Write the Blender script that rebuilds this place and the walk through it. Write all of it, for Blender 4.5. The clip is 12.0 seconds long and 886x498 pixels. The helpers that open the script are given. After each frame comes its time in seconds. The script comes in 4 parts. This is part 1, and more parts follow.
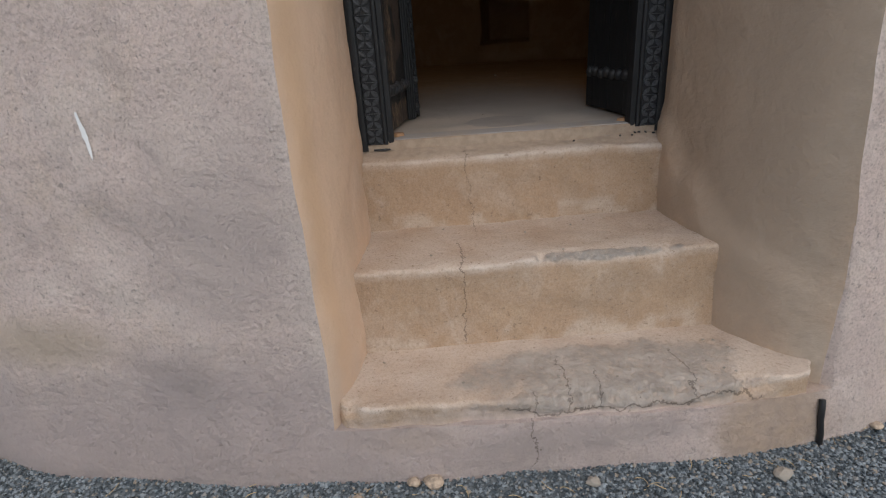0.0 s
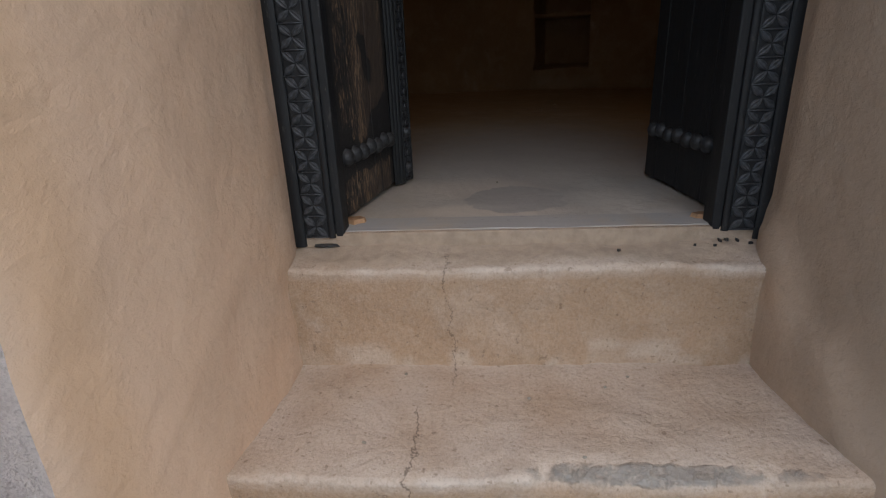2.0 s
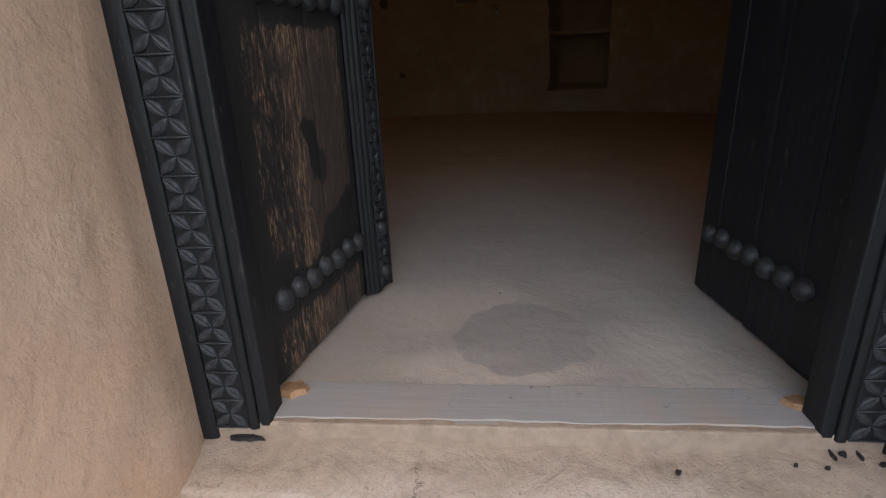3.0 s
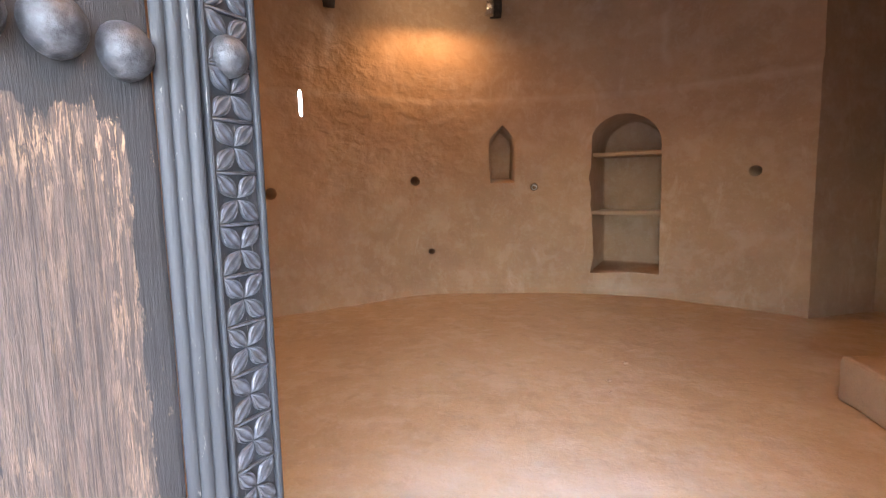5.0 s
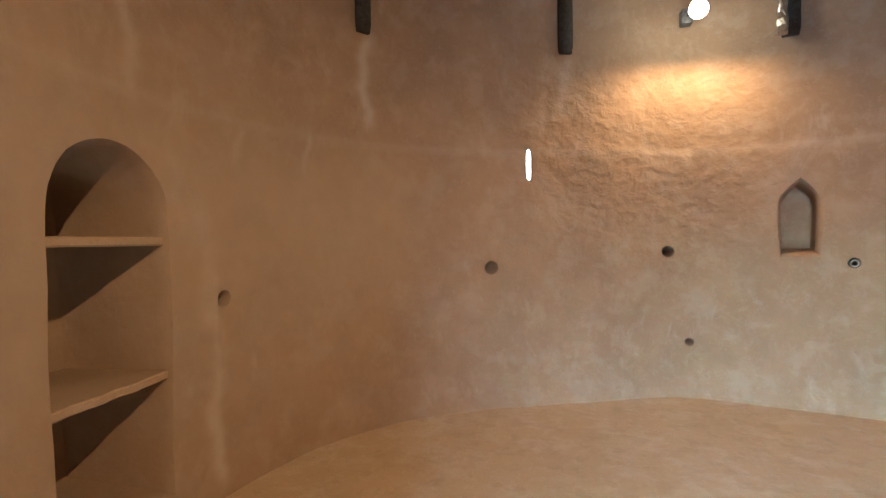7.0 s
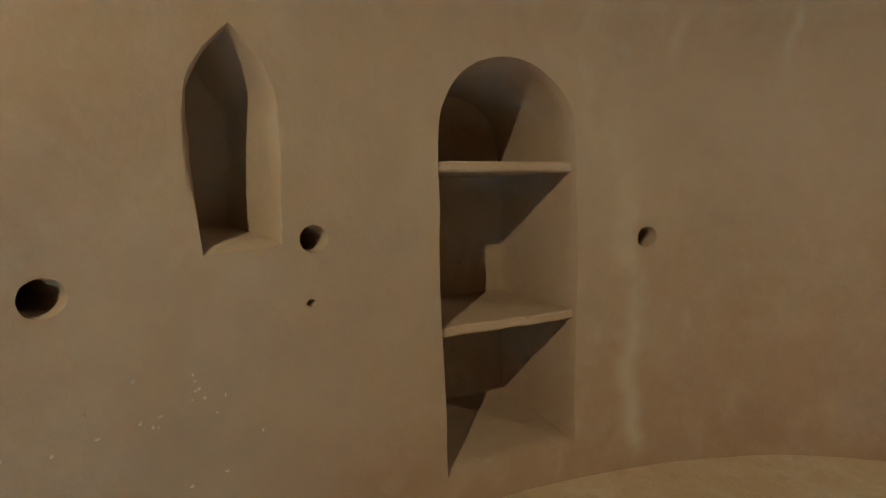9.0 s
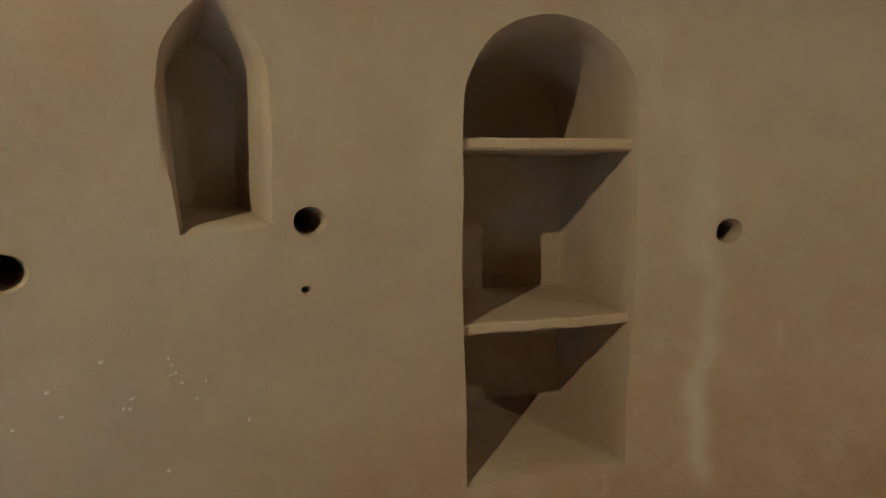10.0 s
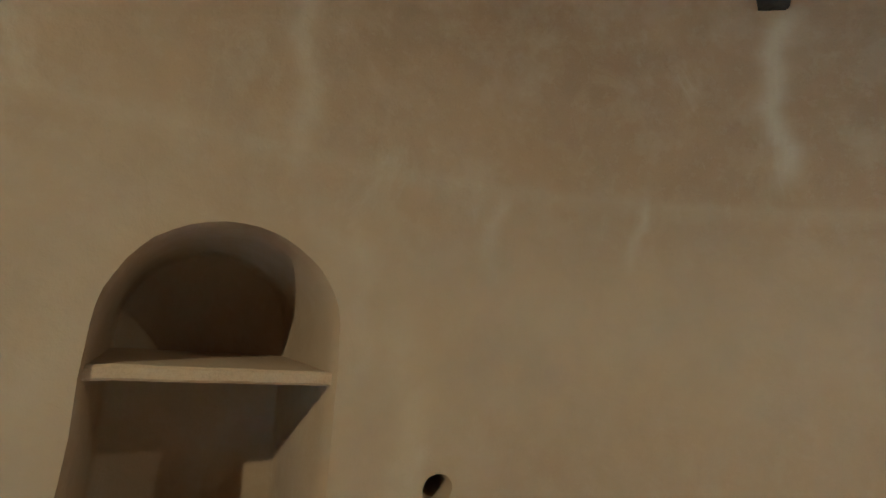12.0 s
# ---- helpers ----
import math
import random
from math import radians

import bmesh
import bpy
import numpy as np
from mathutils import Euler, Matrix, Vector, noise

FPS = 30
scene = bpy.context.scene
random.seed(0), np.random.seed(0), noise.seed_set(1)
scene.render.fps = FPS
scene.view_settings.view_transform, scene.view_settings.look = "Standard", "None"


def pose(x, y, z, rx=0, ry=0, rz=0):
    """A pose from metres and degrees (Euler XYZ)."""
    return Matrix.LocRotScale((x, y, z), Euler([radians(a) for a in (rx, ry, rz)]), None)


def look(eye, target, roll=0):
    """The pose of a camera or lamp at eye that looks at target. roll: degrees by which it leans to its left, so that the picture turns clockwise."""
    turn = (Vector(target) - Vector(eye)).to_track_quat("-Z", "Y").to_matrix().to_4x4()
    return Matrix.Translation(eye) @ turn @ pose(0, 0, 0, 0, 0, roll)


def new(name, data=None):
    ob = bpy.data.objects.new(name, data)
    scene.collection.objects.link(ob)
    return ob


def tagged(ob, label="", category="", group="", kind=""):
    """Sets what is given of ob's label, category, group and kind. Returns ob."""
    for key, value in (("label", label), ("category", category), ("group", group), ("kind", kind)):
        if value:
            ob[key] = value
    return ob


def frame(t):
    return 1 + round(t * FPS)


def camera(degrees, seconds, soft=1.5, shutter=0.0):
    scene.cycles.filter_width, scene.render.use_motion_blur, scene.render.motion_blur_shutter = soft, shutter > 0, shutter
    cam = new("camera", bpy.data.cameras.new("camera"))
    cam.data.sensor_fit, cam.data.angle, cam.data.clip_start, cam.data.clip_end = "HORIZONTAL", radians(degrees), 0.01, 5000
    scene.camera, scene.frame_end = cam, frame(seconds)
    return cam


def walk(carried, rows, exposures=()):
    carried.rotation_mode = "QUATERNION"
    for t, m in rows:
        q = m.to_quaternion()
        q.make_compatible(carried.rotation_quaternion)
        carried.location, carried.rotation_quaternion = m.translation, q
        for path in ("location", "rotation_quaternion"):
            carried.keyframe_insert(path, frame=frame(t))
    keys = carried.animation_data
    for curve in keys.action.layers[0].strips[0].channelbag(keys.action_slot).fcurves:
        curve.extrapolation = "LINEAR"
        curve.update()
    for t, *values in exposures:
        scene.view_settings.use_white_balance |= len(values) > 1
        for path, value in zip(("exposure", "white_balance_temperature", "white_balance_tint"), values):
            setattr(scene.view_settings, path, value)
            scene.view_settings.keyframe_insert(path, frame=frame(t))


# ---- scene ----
cam = camera(80.6, 12.0, soft=1.2)
PATH = [
    (0, (-0.068, -0.098, 1.243), (-0.002, 1.756, 0.494), -3.8),
    (0.5, (0.036, -0.01, 1.231), (0.043, 1.837, 0.464), -4.0),
    (1, (0.146, 0.164, 1.253), (0.059, 2.004, 0.475), -4.2),
    (1.5, (0.183, 0.439, 1.277), (0.079, 2.285, 0.516), -3.5),
    (2, (0.213, 0.736, 1.309), (0.078, 2.609, 0.622), -2.4),
    (2.5, (0.243, 1.05, 1.413), (0.076, 2.917, 0.715), -2.3),
    (3, (0.263, 1.308, 1.5), (0.082, 3.182, 0.826), -2.4),
    (3.5, (0.286, 1.700, 1.706), (0.065, 3.578, 1.056), -1.7),
    (3.7, (0.287, 1.786, 1.780), (0.066, 3.692, 1.217), -1.9),
    (5.3, (0.236, 2.374, 2.179), (-0.116, 4.331, 1.963), -1.2),
    (5.5, (0.208, 2.499, 2.242), (-0.182, 4.449, 2.037), -1.2),
    (6, (0.207, 2.683, 2.376), (-0.375, 4.59, 2.211), -1.0),
    (6.5, (0.045, 2.868, 2.38), (-0.756, 4.698, 2.287), -1.0),
    (7, (0.033, 3.069, 2.354), (-1.104, 4.713, 2.306), -1.0),
    (7.5, (0.004, 3.213, 2.366), (-1.463, 4.571, 2.3), -0.5),
    (7.7, (-0.009, 3.283, 2.354), (-1.602, 4.491, 2.28), -0.6),
    (9.3, (-0.329, 4.006, 2.241), (-2.301, 3.789, 1.987), -1.6),
    (9.5, (-0.385, 4.073, 2.237), (-2.342, 3.765, 1.963), -1.5),
    (10, (-0.512, 4.219, 2.246), (-2.44, 3.764, 1.966), -0.8),
    (10.5, (-0.658, 4.48, 2.315), (-2.54, 3.842, 2.091), -0.2),
    (11, (-0.805, 4.666, 2.383), (-2.699, 4.028, 2.316), 1.0),
    (11.5, (-0.831, 4.732, 2.409), (-2.794, 4.4, 2.6), 2.7),
    (12, (-0.919, 4.66, 2.551), (-2.892, 4.812, 2.846), 4.6),

]
EXPOSURES = [
    (0.0, 0.44, 7250, 10), (2.0, 0.44, 6850, 9), (2.5, 0.6, 6750, 10), (3.0, 1.02, 6750, 11), (3.7, 2.6, 6950, 13),
    (5.3, 5.9, 6250, 15), (6.0, 6.1, 5950, 15), (6.5, 6.3, 4850, 5), (7.0, 6.2, 4700, -6), (7.7, 6.0, 4700, -22),
    (9.3, 6.12, 3580, -27), (12.0, 6.35, 3480, -30),
]
walk(cam, [(t, look(eye, target, roll)) for t, eye, target, roll in PATH], EXPOSURES)

# ---- sky, sun and lamps ----
world = bpy.data.worlds.new("sky")
scene.world = world
world.use_nodes = True
wn, wl = world.node_tree.nodes, world.node_tree.links
sky = wn.new("ShaderNodeTexSky")
sky.sky_type, sky.sun_disc = "NISHITA", False
sky.sun_elevation, sky.sun_rotation = radians(60), radians(155)
wl.new(sky.outputs[0], wn["Background"].inputs[0])
wn["Background"].inputs[1].default_value = 0.15
sun_data = bpy.data.lights.new("sun", "SUN")
sun_data.energy, sun_data.angle, sun_data.color = 1.3, radians(100), (1.0, 0.91, 0.81)
sun = new("sun", sun_data)
sun.matrix_world = look((2.8, -6.0, 11.5), (0, 0, 0))

# place, bearing of the beam, its tilt out from straight down, width of the beam, softness, watts
LAMPS = [((-0.669, 7.785, 4.07), 292.5, 6, 158, 0.65, 1.5), ((1.10, 2.83, 4.11), 150.0, 30, 150, 0.8, 5.3)]


def spot(place, bearing, tilt, wide, blend, watts):
    data = bpy.data.lights.new("lamp_light", "SPOT")
    data.energy, data.color, data.shadow_soft_size = watts, (1.0, 0.52, 0.21), 0.018
    data.spot_size, data.spot_blend = radians(wide), blend
    ob = new("lamp_light", data)
    a, t = radians(bearing), math.tan(radians(tilt))
    ob.matrix_world = look(place, (place[0] + t * math.cos(a), place[1] + t * math.sin(a), place[2] - 1))


for lamp in LAMPS:
    spot(*lamp)


# ---- materials ----
def nodes_of(name):
    m = bpy.data.materials.new(name)
    m.use_nodes = True
    return m, m.node_tree.nodes, m.node_tree.links, m.node_tree.nodes["Principled BSDF"]


class Graph:
    """A few short ways to wire a material."""

    def __init__(self, name, rough=0.9, metal=0.0):
        self.m, self.n, self.l, self.b = nodes_of(name)
        self.b.inputs["Roughness"].default_value = rough
        self.b.inputs["Metallic"].default_value = metal
        self.co = self.n.new("ShaderNodeTexCoord").outputs["Object"]

    def stretch(self, sx, sy, sz):
        k = self.n.new("ShaderNodeMapping")
        k.inputs["Scale"].default_value = (sx, sy, sz)
        self.l.new(self.co, k.inputs["Vector"])
        return k.outputs[0]

    def noise(self, scale, detail=4.0, rough=0.55, co=None, warp=0.0):
        k = self.n.new("ShaderNodeTexNoise")
        k.inputs["Scale"].default_value, k.inputs["Detail"].default_value = scale, detail
        k.inputs["Roughness"].default_value, k.inputs["Distortion"].default_value = rough, warp
        self.l.new(co or self.co, k.inputs["Vector"])
        return k.outputs["Fac"]

    def ramp(self, fac, a, b, smooth=True):
        k = self.n.new("ShaderNodeMapRange")
        k.interpolation_type = "SMOOTHSTEP" if smooth else "LINEAR"
        k.inputs["From Min"].default_value, k.inputs["From Max"].default_value = a, b
        self.l.new(fac, k.inputs["Value"])
        return k.outputs[0]

    def math(self, op, a, b):
        k = self.n.new("ShaderNodeMath")
        k.operation = op
        for sock, v in zip(k.inputs, (a, b)):
            if isinstance(v, (int, float)):
                sock.default_value = v
            else:
                self.l.new(v, sock)
        return k.outputs[0]

    def mix(self, fac, a, b, mode="MIX"):
        k = self.n.new("ShaderNodeMix")
        k.data_type, k.blend_type = "RGBA", mode
        for sock, v in ((k.inputs[0], fac), (k.inputs[6], a), (k.inputs[7], b)):
            if isinstance(v, (int, float)):
                sock.default_value = v
            elif isinstance(v, tuple):
                sock.default_value = (*v, 1)
            else:
                self.l.new(v, sock)
        return k.outputs[2]

    def attr(self, name):
        k = self.n.new("ShaderNodeAttribute")
        k.attribute_name = name
        return k.outputs["Fac"]

    def blob(self, centre, size, wobble=0.35, scale=9.0, soft=0.08, detail=5.0, ragged=0.55):
        """A mask: 1 inside an uneven spot of that centre and half size."""
        k = self.n.new("ShaderNodeMapping")
        k.vector_type = "TEXTURE"
        k.inputs["Location"].default_value, k.inputs["Scale"].default_value = centre, size
        self.l.new(self.co, k.inputs["Vector"])
        d = self.n.new("ShaderNodeVectorMath")
        d.operation = "LENGTH"
        self.l.new(k.outputs[0], d.inputs[0])
        w = self.math("MULTIPLY", self.math("SUBTRACT", self.noise(scale, detail, ragged), 0.5), wobble * 2)
        return self.ramp(self.math("ADD", d.outputs["Value"], w), 1 + soft, 1 - soft)

    def bump(self, height, strength, distance, after=None):
        k = self.n.new("ShaderNodeBump")
        k.inputs["Strength"].default_value, k.inputs["Distance"].default_value = strength, distance
        self.l.new(height, k.inputs["Height"])
        if after is not None:
            self.l.new(after, k.inputs["Normal"])
        return k.outputs[0]

    def done(self, colour, normal=None, rough=None):
        if isinstance(colour, tuple):
            self.b.inputs["Base Color"].default_value = (*colour, 1)
        else:
            self.l.new(colour, self.b.inputs["Base Color"])
        if normal is not None:
            self.l.new(normal, self.b.inputs["Normal"])
        if rough is not None:
            self.l.new(rough, self.b.inputs["Roughness"])
        return self.m


def mud(name, a, b, c, pale, bump=1.0, cement_tone=(), grain=1.0, cracks=(), rough=False, blotch=0.0, lumps=0.0, sheen=0.93, patches=()):
    """Hand-laid mud plaster: cloudy tone, trowel smears, grit, pale stains, cement patches and painted-in light."""
    g = Graph(name, sheen)
    col = g.mix(g.ramp(g.noise(1.3, 5, 0.6, warp=0.4), 0.36, 0.66), a, b)
    col = g.mix(g.math("MULTIPLY", g.ramp(g.noise(5.5, 6, 0.62, warp=0.8), 0.5, 0.72), 0.55), col, c)
    col = g.mix(g.math("MULTIPLY", g.ramp(g.noise(3.1, 6, 0.7, g.stretch(1, 1, 0.45), 1.0), 0.56, 0.76), 0.4), col, pale)
    if blotch:
        col = g.mix(g.math("MULTIPLY", g.ramp(g.noise(4.2, 7, 0.6, warp=0.15), 0.48, 0.64), 0.42 * blotch), col, pale)
        col = g.mix(g.math("MULTIPLY", g.ramp(g.noise(6.8, 8, 0.6, warp=0.15), 0.53, 0.62), 0.30 * blotch), col, tuple(x * 0.74 for x in b))
        col = g.mix(g.math("MULTIPLY", g.ramp(g.noise(23, 6, 0.65, warp=0.2), 0.54, 0.64), 0.22 * blotch), col, pale)
    # on the steps this mask also carries sky light painted on the treads
    col = g.mix(g.math("MULTIPLY", g.attr("paleness"), 0.9 if "step" in name else 0.75), col, pale)
    specks = g.ramp(g.noise(62, 2, 0.5), 0.665, 0.705)
    col = g.mix(g.math("MULTIPLY", specks, min(0.75, 0.4 * grain)), col, tuple(x * 0.45 for x in a))
    fine = g.noise(170, 3, 0.7)
    grit = g.noise(110, 4, 0.75)
    mid = g.noise(60, 4, 0.7)
    col = g.mix(g.math("MULTIPLY", g.ramp(mid, 0.52, 0.72), 0.22 * grain), col, tuple(x * 0.7 for x in b))
    col = g.mix(g.math("MULTIPLY", g.ramp(fine, 0.3, 0.75), 0.16 * grain), col, pale)
    # grain, with the shade of fine pits coloured in because bumps shade weakly
    col = g.mix(g.math("MULTIPLY", g.ramp(grit, 0.46, 0.62), 0.30 * grain), col, (0.66, 0.63, 0.60), "MULTIPLY")
    patch = None
    for centre, size, tone, soft in cement_tone:
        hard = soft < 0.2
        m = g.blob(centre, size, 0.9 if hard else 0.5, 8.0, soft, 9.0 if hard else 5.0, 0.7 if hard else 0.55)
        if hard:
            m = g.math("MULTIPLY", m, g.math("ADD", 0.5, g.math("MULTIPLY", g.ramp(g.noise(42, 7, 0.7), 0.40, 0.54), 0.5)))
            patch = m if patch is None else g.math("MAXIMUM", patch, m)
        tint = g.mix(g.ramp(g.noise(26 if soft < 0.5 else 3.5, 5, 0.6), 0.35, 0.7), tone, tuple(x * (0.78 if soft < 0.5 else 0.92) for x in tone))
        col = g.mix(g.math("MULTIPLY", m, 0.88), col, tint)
    for centre, size, tone in patches:
        tint = g.mix(g.ramp(g.noise(9, 6, 0.65, g.stretch(0.6, 1.4, 1), 0.3), 0.35, 0.7), tone, tuple(x * 1.16 for x in tone))
        col = g.mix(g.math("MULTIPLY", g.blob(centre, size, 0.55, 5.5, 0.035, 6.0, 0.6), 0.92), col, tint)
    gap = None
    for axis, at, centre, size, wide in cracks:
        sep = g.n.new("ShaderNodeSeparateXYZ")
        g.l.new(g.co, sep.inputs[0])
        sway = g.math("MULTIPLY", g.math("SUBTRACT", g.noise(5.5, 7, 0.7), 0.5), 0.16)
        line = g.math("ABSOLUTE", g.math("SUBTRACT", g.math("ADD", sep.outputs[axis], sway), at), 0)
        thin = g.math("MULTIPLY", g.ramp(line, wide, wide * 0.4), g.blob(centre, size, 0.3, 12, 0.1))
        gap = thin if gap is None else g.math("MAXIMUM", gap, thin)
    if gap is not None:
        col = g.mix(g.math("MULTIPLY", gap, 0.62), col, (0.07, 0.05, 0.035))
    n1 = g.bump(g.noise(7, 5, 0.6, warp=0.5), 0.35 * bump, 0.02)
    n1 = g.bump(specks, -0.6 * min(1, grain), 0.006, n1)
    if lumps:
        n1 = g.bump(g.noise(17, 4, 0.5, warp=0.3), 0.5 * lumps, 0.014, n1)
    if gap is not None:
        n1 = g.bump(gap, -0.8, 0.006, n1)
    n2 = g.bump(g.noise(38, 5, 0.65), 0.40 * bump, 0.006, n1)
    if rough:
        dabs = g.math("MULTIPLY", g.noise(10, 3, 0.45, g.stretch(1, 1, 1.25), 0.2), g.attr("rough"))
        n2 = g.bump(dabs, 0.5, 0.05, n2)
    if patch is not None:
        crust = g.math("MULTIPLY", patch, g.math("ADD", 0.45, g.noise(30, 8, 0.75)))
        n2 = g.bump(crust, 0.7, 0.008, n2)
    n3 = g.bump(fine, 0.45 * bump, 0.002, n2)
    n3 = g.bump(g.noise(420, 2, 0.6), 0.3 * bump * grain, 0.0015, n3)
    return g.done(col, n3)


GREY = (0.35, 0.315, 0.275)
plaster_in = mud("mud_plaster_inside", (0.36, 0.24, 0.142), (0.31, 0.205, 0.12), (0.39, 0.28, 0.18), (0.54, 0.45, 0.355), 0.45, grain=0.22, rough=True, blotch=0.4, lumps=0.6,
                 cement_tone=(((-2.3, 4.0, 2.2), (0.9, 2.2, 0.9), (0.37, 0.275, 0.185), 1.0), ((-1.7, 3.1, 1.5), (0.5, 0.5, 0.5), (0.37, 0.278, 0.192), 0.9),
                         ((-2.8, 5.6, 2.6), (0.6, 0.9, 0.35), (0.385, 0.285, 0.195), 0.9)))
# the long band at the foot joins splashed dirt with shade painted in
plaster_out = mud("mud_plaster_outside", (0.73, 0.585, 0.525), (0.655, 0.53, 0.48), (0.72, 0.575, 0.47), (0.76, 0.655, 0.585), 4.2, grain=2.0, blotch=1.1, lumps=3.0,
                  cracks=((0, 0.22, (0.22, 1.2, 0.02), (0.1, 0.12, 0.10), 0.0026),),
                  cement_tone=(((0.40, 1.22, 0.03), (0.42, 0.12, 0.045), (0.50, 0.42, 0.38), 0.5), ((1.0, 1.25, 0.0), (0.22, 0.2, 0.14), (0.49, 0.355, 0.245), 0.3), ((-0.2, 1.25, 0.06), (0.2, 0.15, 0.05), (0.52, 0.40, 0.30), 0.6), ((-1.1, 1.45, 0.0), (1.9, 0.9, 0.26), (0.44, 0.365, 0.34), 0.8), ((-0.75, 1.3, 0.22), (0.42, 0.25, 0.16), (0.46, 0.385, 0.36), 0.9), ((-1.3, 1.45, 0.42), (0.22, 0.2, 0.08), (0.52, 0.42, 0.33), 0.8),
                          ((-0.62, 1.3, 0.75), (0.2, 0.2, 0.3), (0.50, 0.42, 0.385), 0.9)))
# two tall tones paint light: left jamb brightened, right jamb darkened
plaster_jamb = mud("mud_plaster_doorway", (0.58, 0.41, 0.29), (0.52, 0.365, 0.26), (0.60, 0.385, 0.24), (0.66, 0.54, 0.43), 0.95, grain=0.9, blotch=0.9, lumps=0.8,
                   cement_tone=(((1.15, 1.25, 0.16), (0.06, 0.09, 0.17), (0.60, 0.49, 0.39), 0.3), ((-0.36, 1.35, 0.10), (0.06, 0.12, 0.22), (0.34, 0.28, 0.24), 0.7), ((-0.38, 1.55, 1.1), (0.12, 0.45, 0.9), (0.73, 0.51, 0.36), 0.9), ((-0.37, 1.37, 0.95), (0.08, 0.05, 0.75), (0.63, 0.42, 0.27), 0.8),
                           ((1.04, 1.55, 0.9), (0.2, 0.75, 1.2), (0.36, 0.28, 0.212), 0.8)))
plaster_step = mud("mud_plaster_steps", (0.405, 0.27, 0.17), (0.365, 0.25, 0.16), (0.43, 0.305, 0.20), (0.60, 0.52, 0.45), 1.9, grain=1.4, blotch=0.5, lumps=0.6,
                   cement_tone=(((0.25, 1.19, 0.03), (0.80, 0.10, 0.135), (0.56, 0.465, 0.415), 0.35), ((0.52, 1.37, 0.17), (0.44, 0.13, 0.05), (0.44, 0.395, 0.35), 0.19), ((0.55, 1.24, 0.155), (0.42, 0.07, 0.04), (0.42, 0.37, 0.325), 0.19),
                           ((0.58, 1.60, 0.50), (0.25, 0.024, 0.03), (0.36, 0.335, 0.305), 0.19), ((0.3, 2.1, 0.82), (0.8, 0.08, 0.05), (0.45, 0.36, 0.28), 0.3)),
                   cracks=((0, 0.135, (0.135, 2.0, 0.62), (0.12, 0.12, 0.22), 0.002), (0, 0.06, (0.06, 1.62, 0.38), (0.14, 0.24, 0.2), 0.0035),
                           (0, 0.24, (0.24, 1.2, 0.0), (0.1, 0.12, 0.20), 0.0026), (2, 0.125, (0.55, 1.22, 0.13), (0.46, 0.06, 0.06), 0.005),
                           (0, 0.36, (0.36, 1.3, 0.17), (0.1, 0.14, 0.06), 0.0028), (0, 0.46, (0.46, 1.25, 0.17), (0.1, 0.1, 0.06), 0.003), (0, 0.75, (0.75, 1.3, 0.17), (0.12, 0.13, 0.06), 0.0032)))
plaster_floor = mud("mud_plaster_floor", (0.50, 0.37, 0.225), (0.45, 0.33, 0.20), (0.53, 0.41, 0.29), (0.60, 0.50, 0.40), 0.7, blotch=1.0, lumps=0.5, grain=0.6, sheen=0.68,
                    cement_tone=(((0.35, 2.2, 0.85), (0.85, 0.06, 0.05), (0.40, 0.35, 0.30), 0.3), ((0.4, 3.0, 0.85), (0.95, 1.3, 0.05), (0.43, 0.415, 0.39), 0.7), ((0.24, 2.32, 0.85), (0.20, 0.07, 0.1), (0.58, 0.51, 0.43), 0.5), ((0.12, 2.62, 0.85), (0.26, 0.16, 0.1), (0.56, 0.50, 0.43), 0.6), ((0.66, 2.45, 0.85), (0.10, 0.16, 0.1), (0.54, 0.49, 0.43), 0.6)),
                    patches=(((0.35, 2.46, 0.85), (0.168, 0.185, 0.3), (0.35, 0.328, 0.305)),))
plaster_shelf = mud("mud_plaster_shelf", (0.40, 0.28, 0.175), (0.35, 0.245, 0.15), (0.43, 0.315, 0.205), (0.5, 0.40, 0.30), 0.9)
plaster_ceiling = mud("palm_ceiling_dusty", (0.20, 0.13, 0.08), (0.15, 0.10, 0.06), (0.24, 0.16, 0.1), (0.3, 0.2, 0.13), 1.0)


def black_wood():
    g = Graph("black_painted_wood", 0.56)
    g.b.inputs["Specular IOR Level"].default_value = 0.33
    grain = g.noise(9, 6, 0.7, g.stretch(6, 6, 0.35), 0.3)
    dust = g.ramp(g.noise(34, 6, 0.7, g.stretch(1, 1, 0.3)), 0.60, 0.78)
    col = g.mix(grain, (0.0065, 0.0075, 0.009), (0.020, 0.022, 0.025))
    col = g.mix(g.math("MULTIPLY", dust, 0.5), col, (0.13, 0.12, 0.11))
    scuff = g.ramp(g.noise(70, 7, 0.8, g.stretch(1.4, 1.4, 0.4), 0.4), 0.62, 0.68)
    col = g.mix(g.math("MULTIPLY", scuff, 0.45), col, (0.24, 0.21, 0.18))
    scratch = g.ramp(g.noise(30, 6, 0.75, g.stretch(4, 4, 0.22), 0.6), 0.66, 0.69)
    col = g.mix(g.math("MULTIPLY", scratch, 0.55), col, (0.26, 0.24, 0.22))
    n = g.bump(grain, 0.5, 0.003)
    return g.done(col, n)


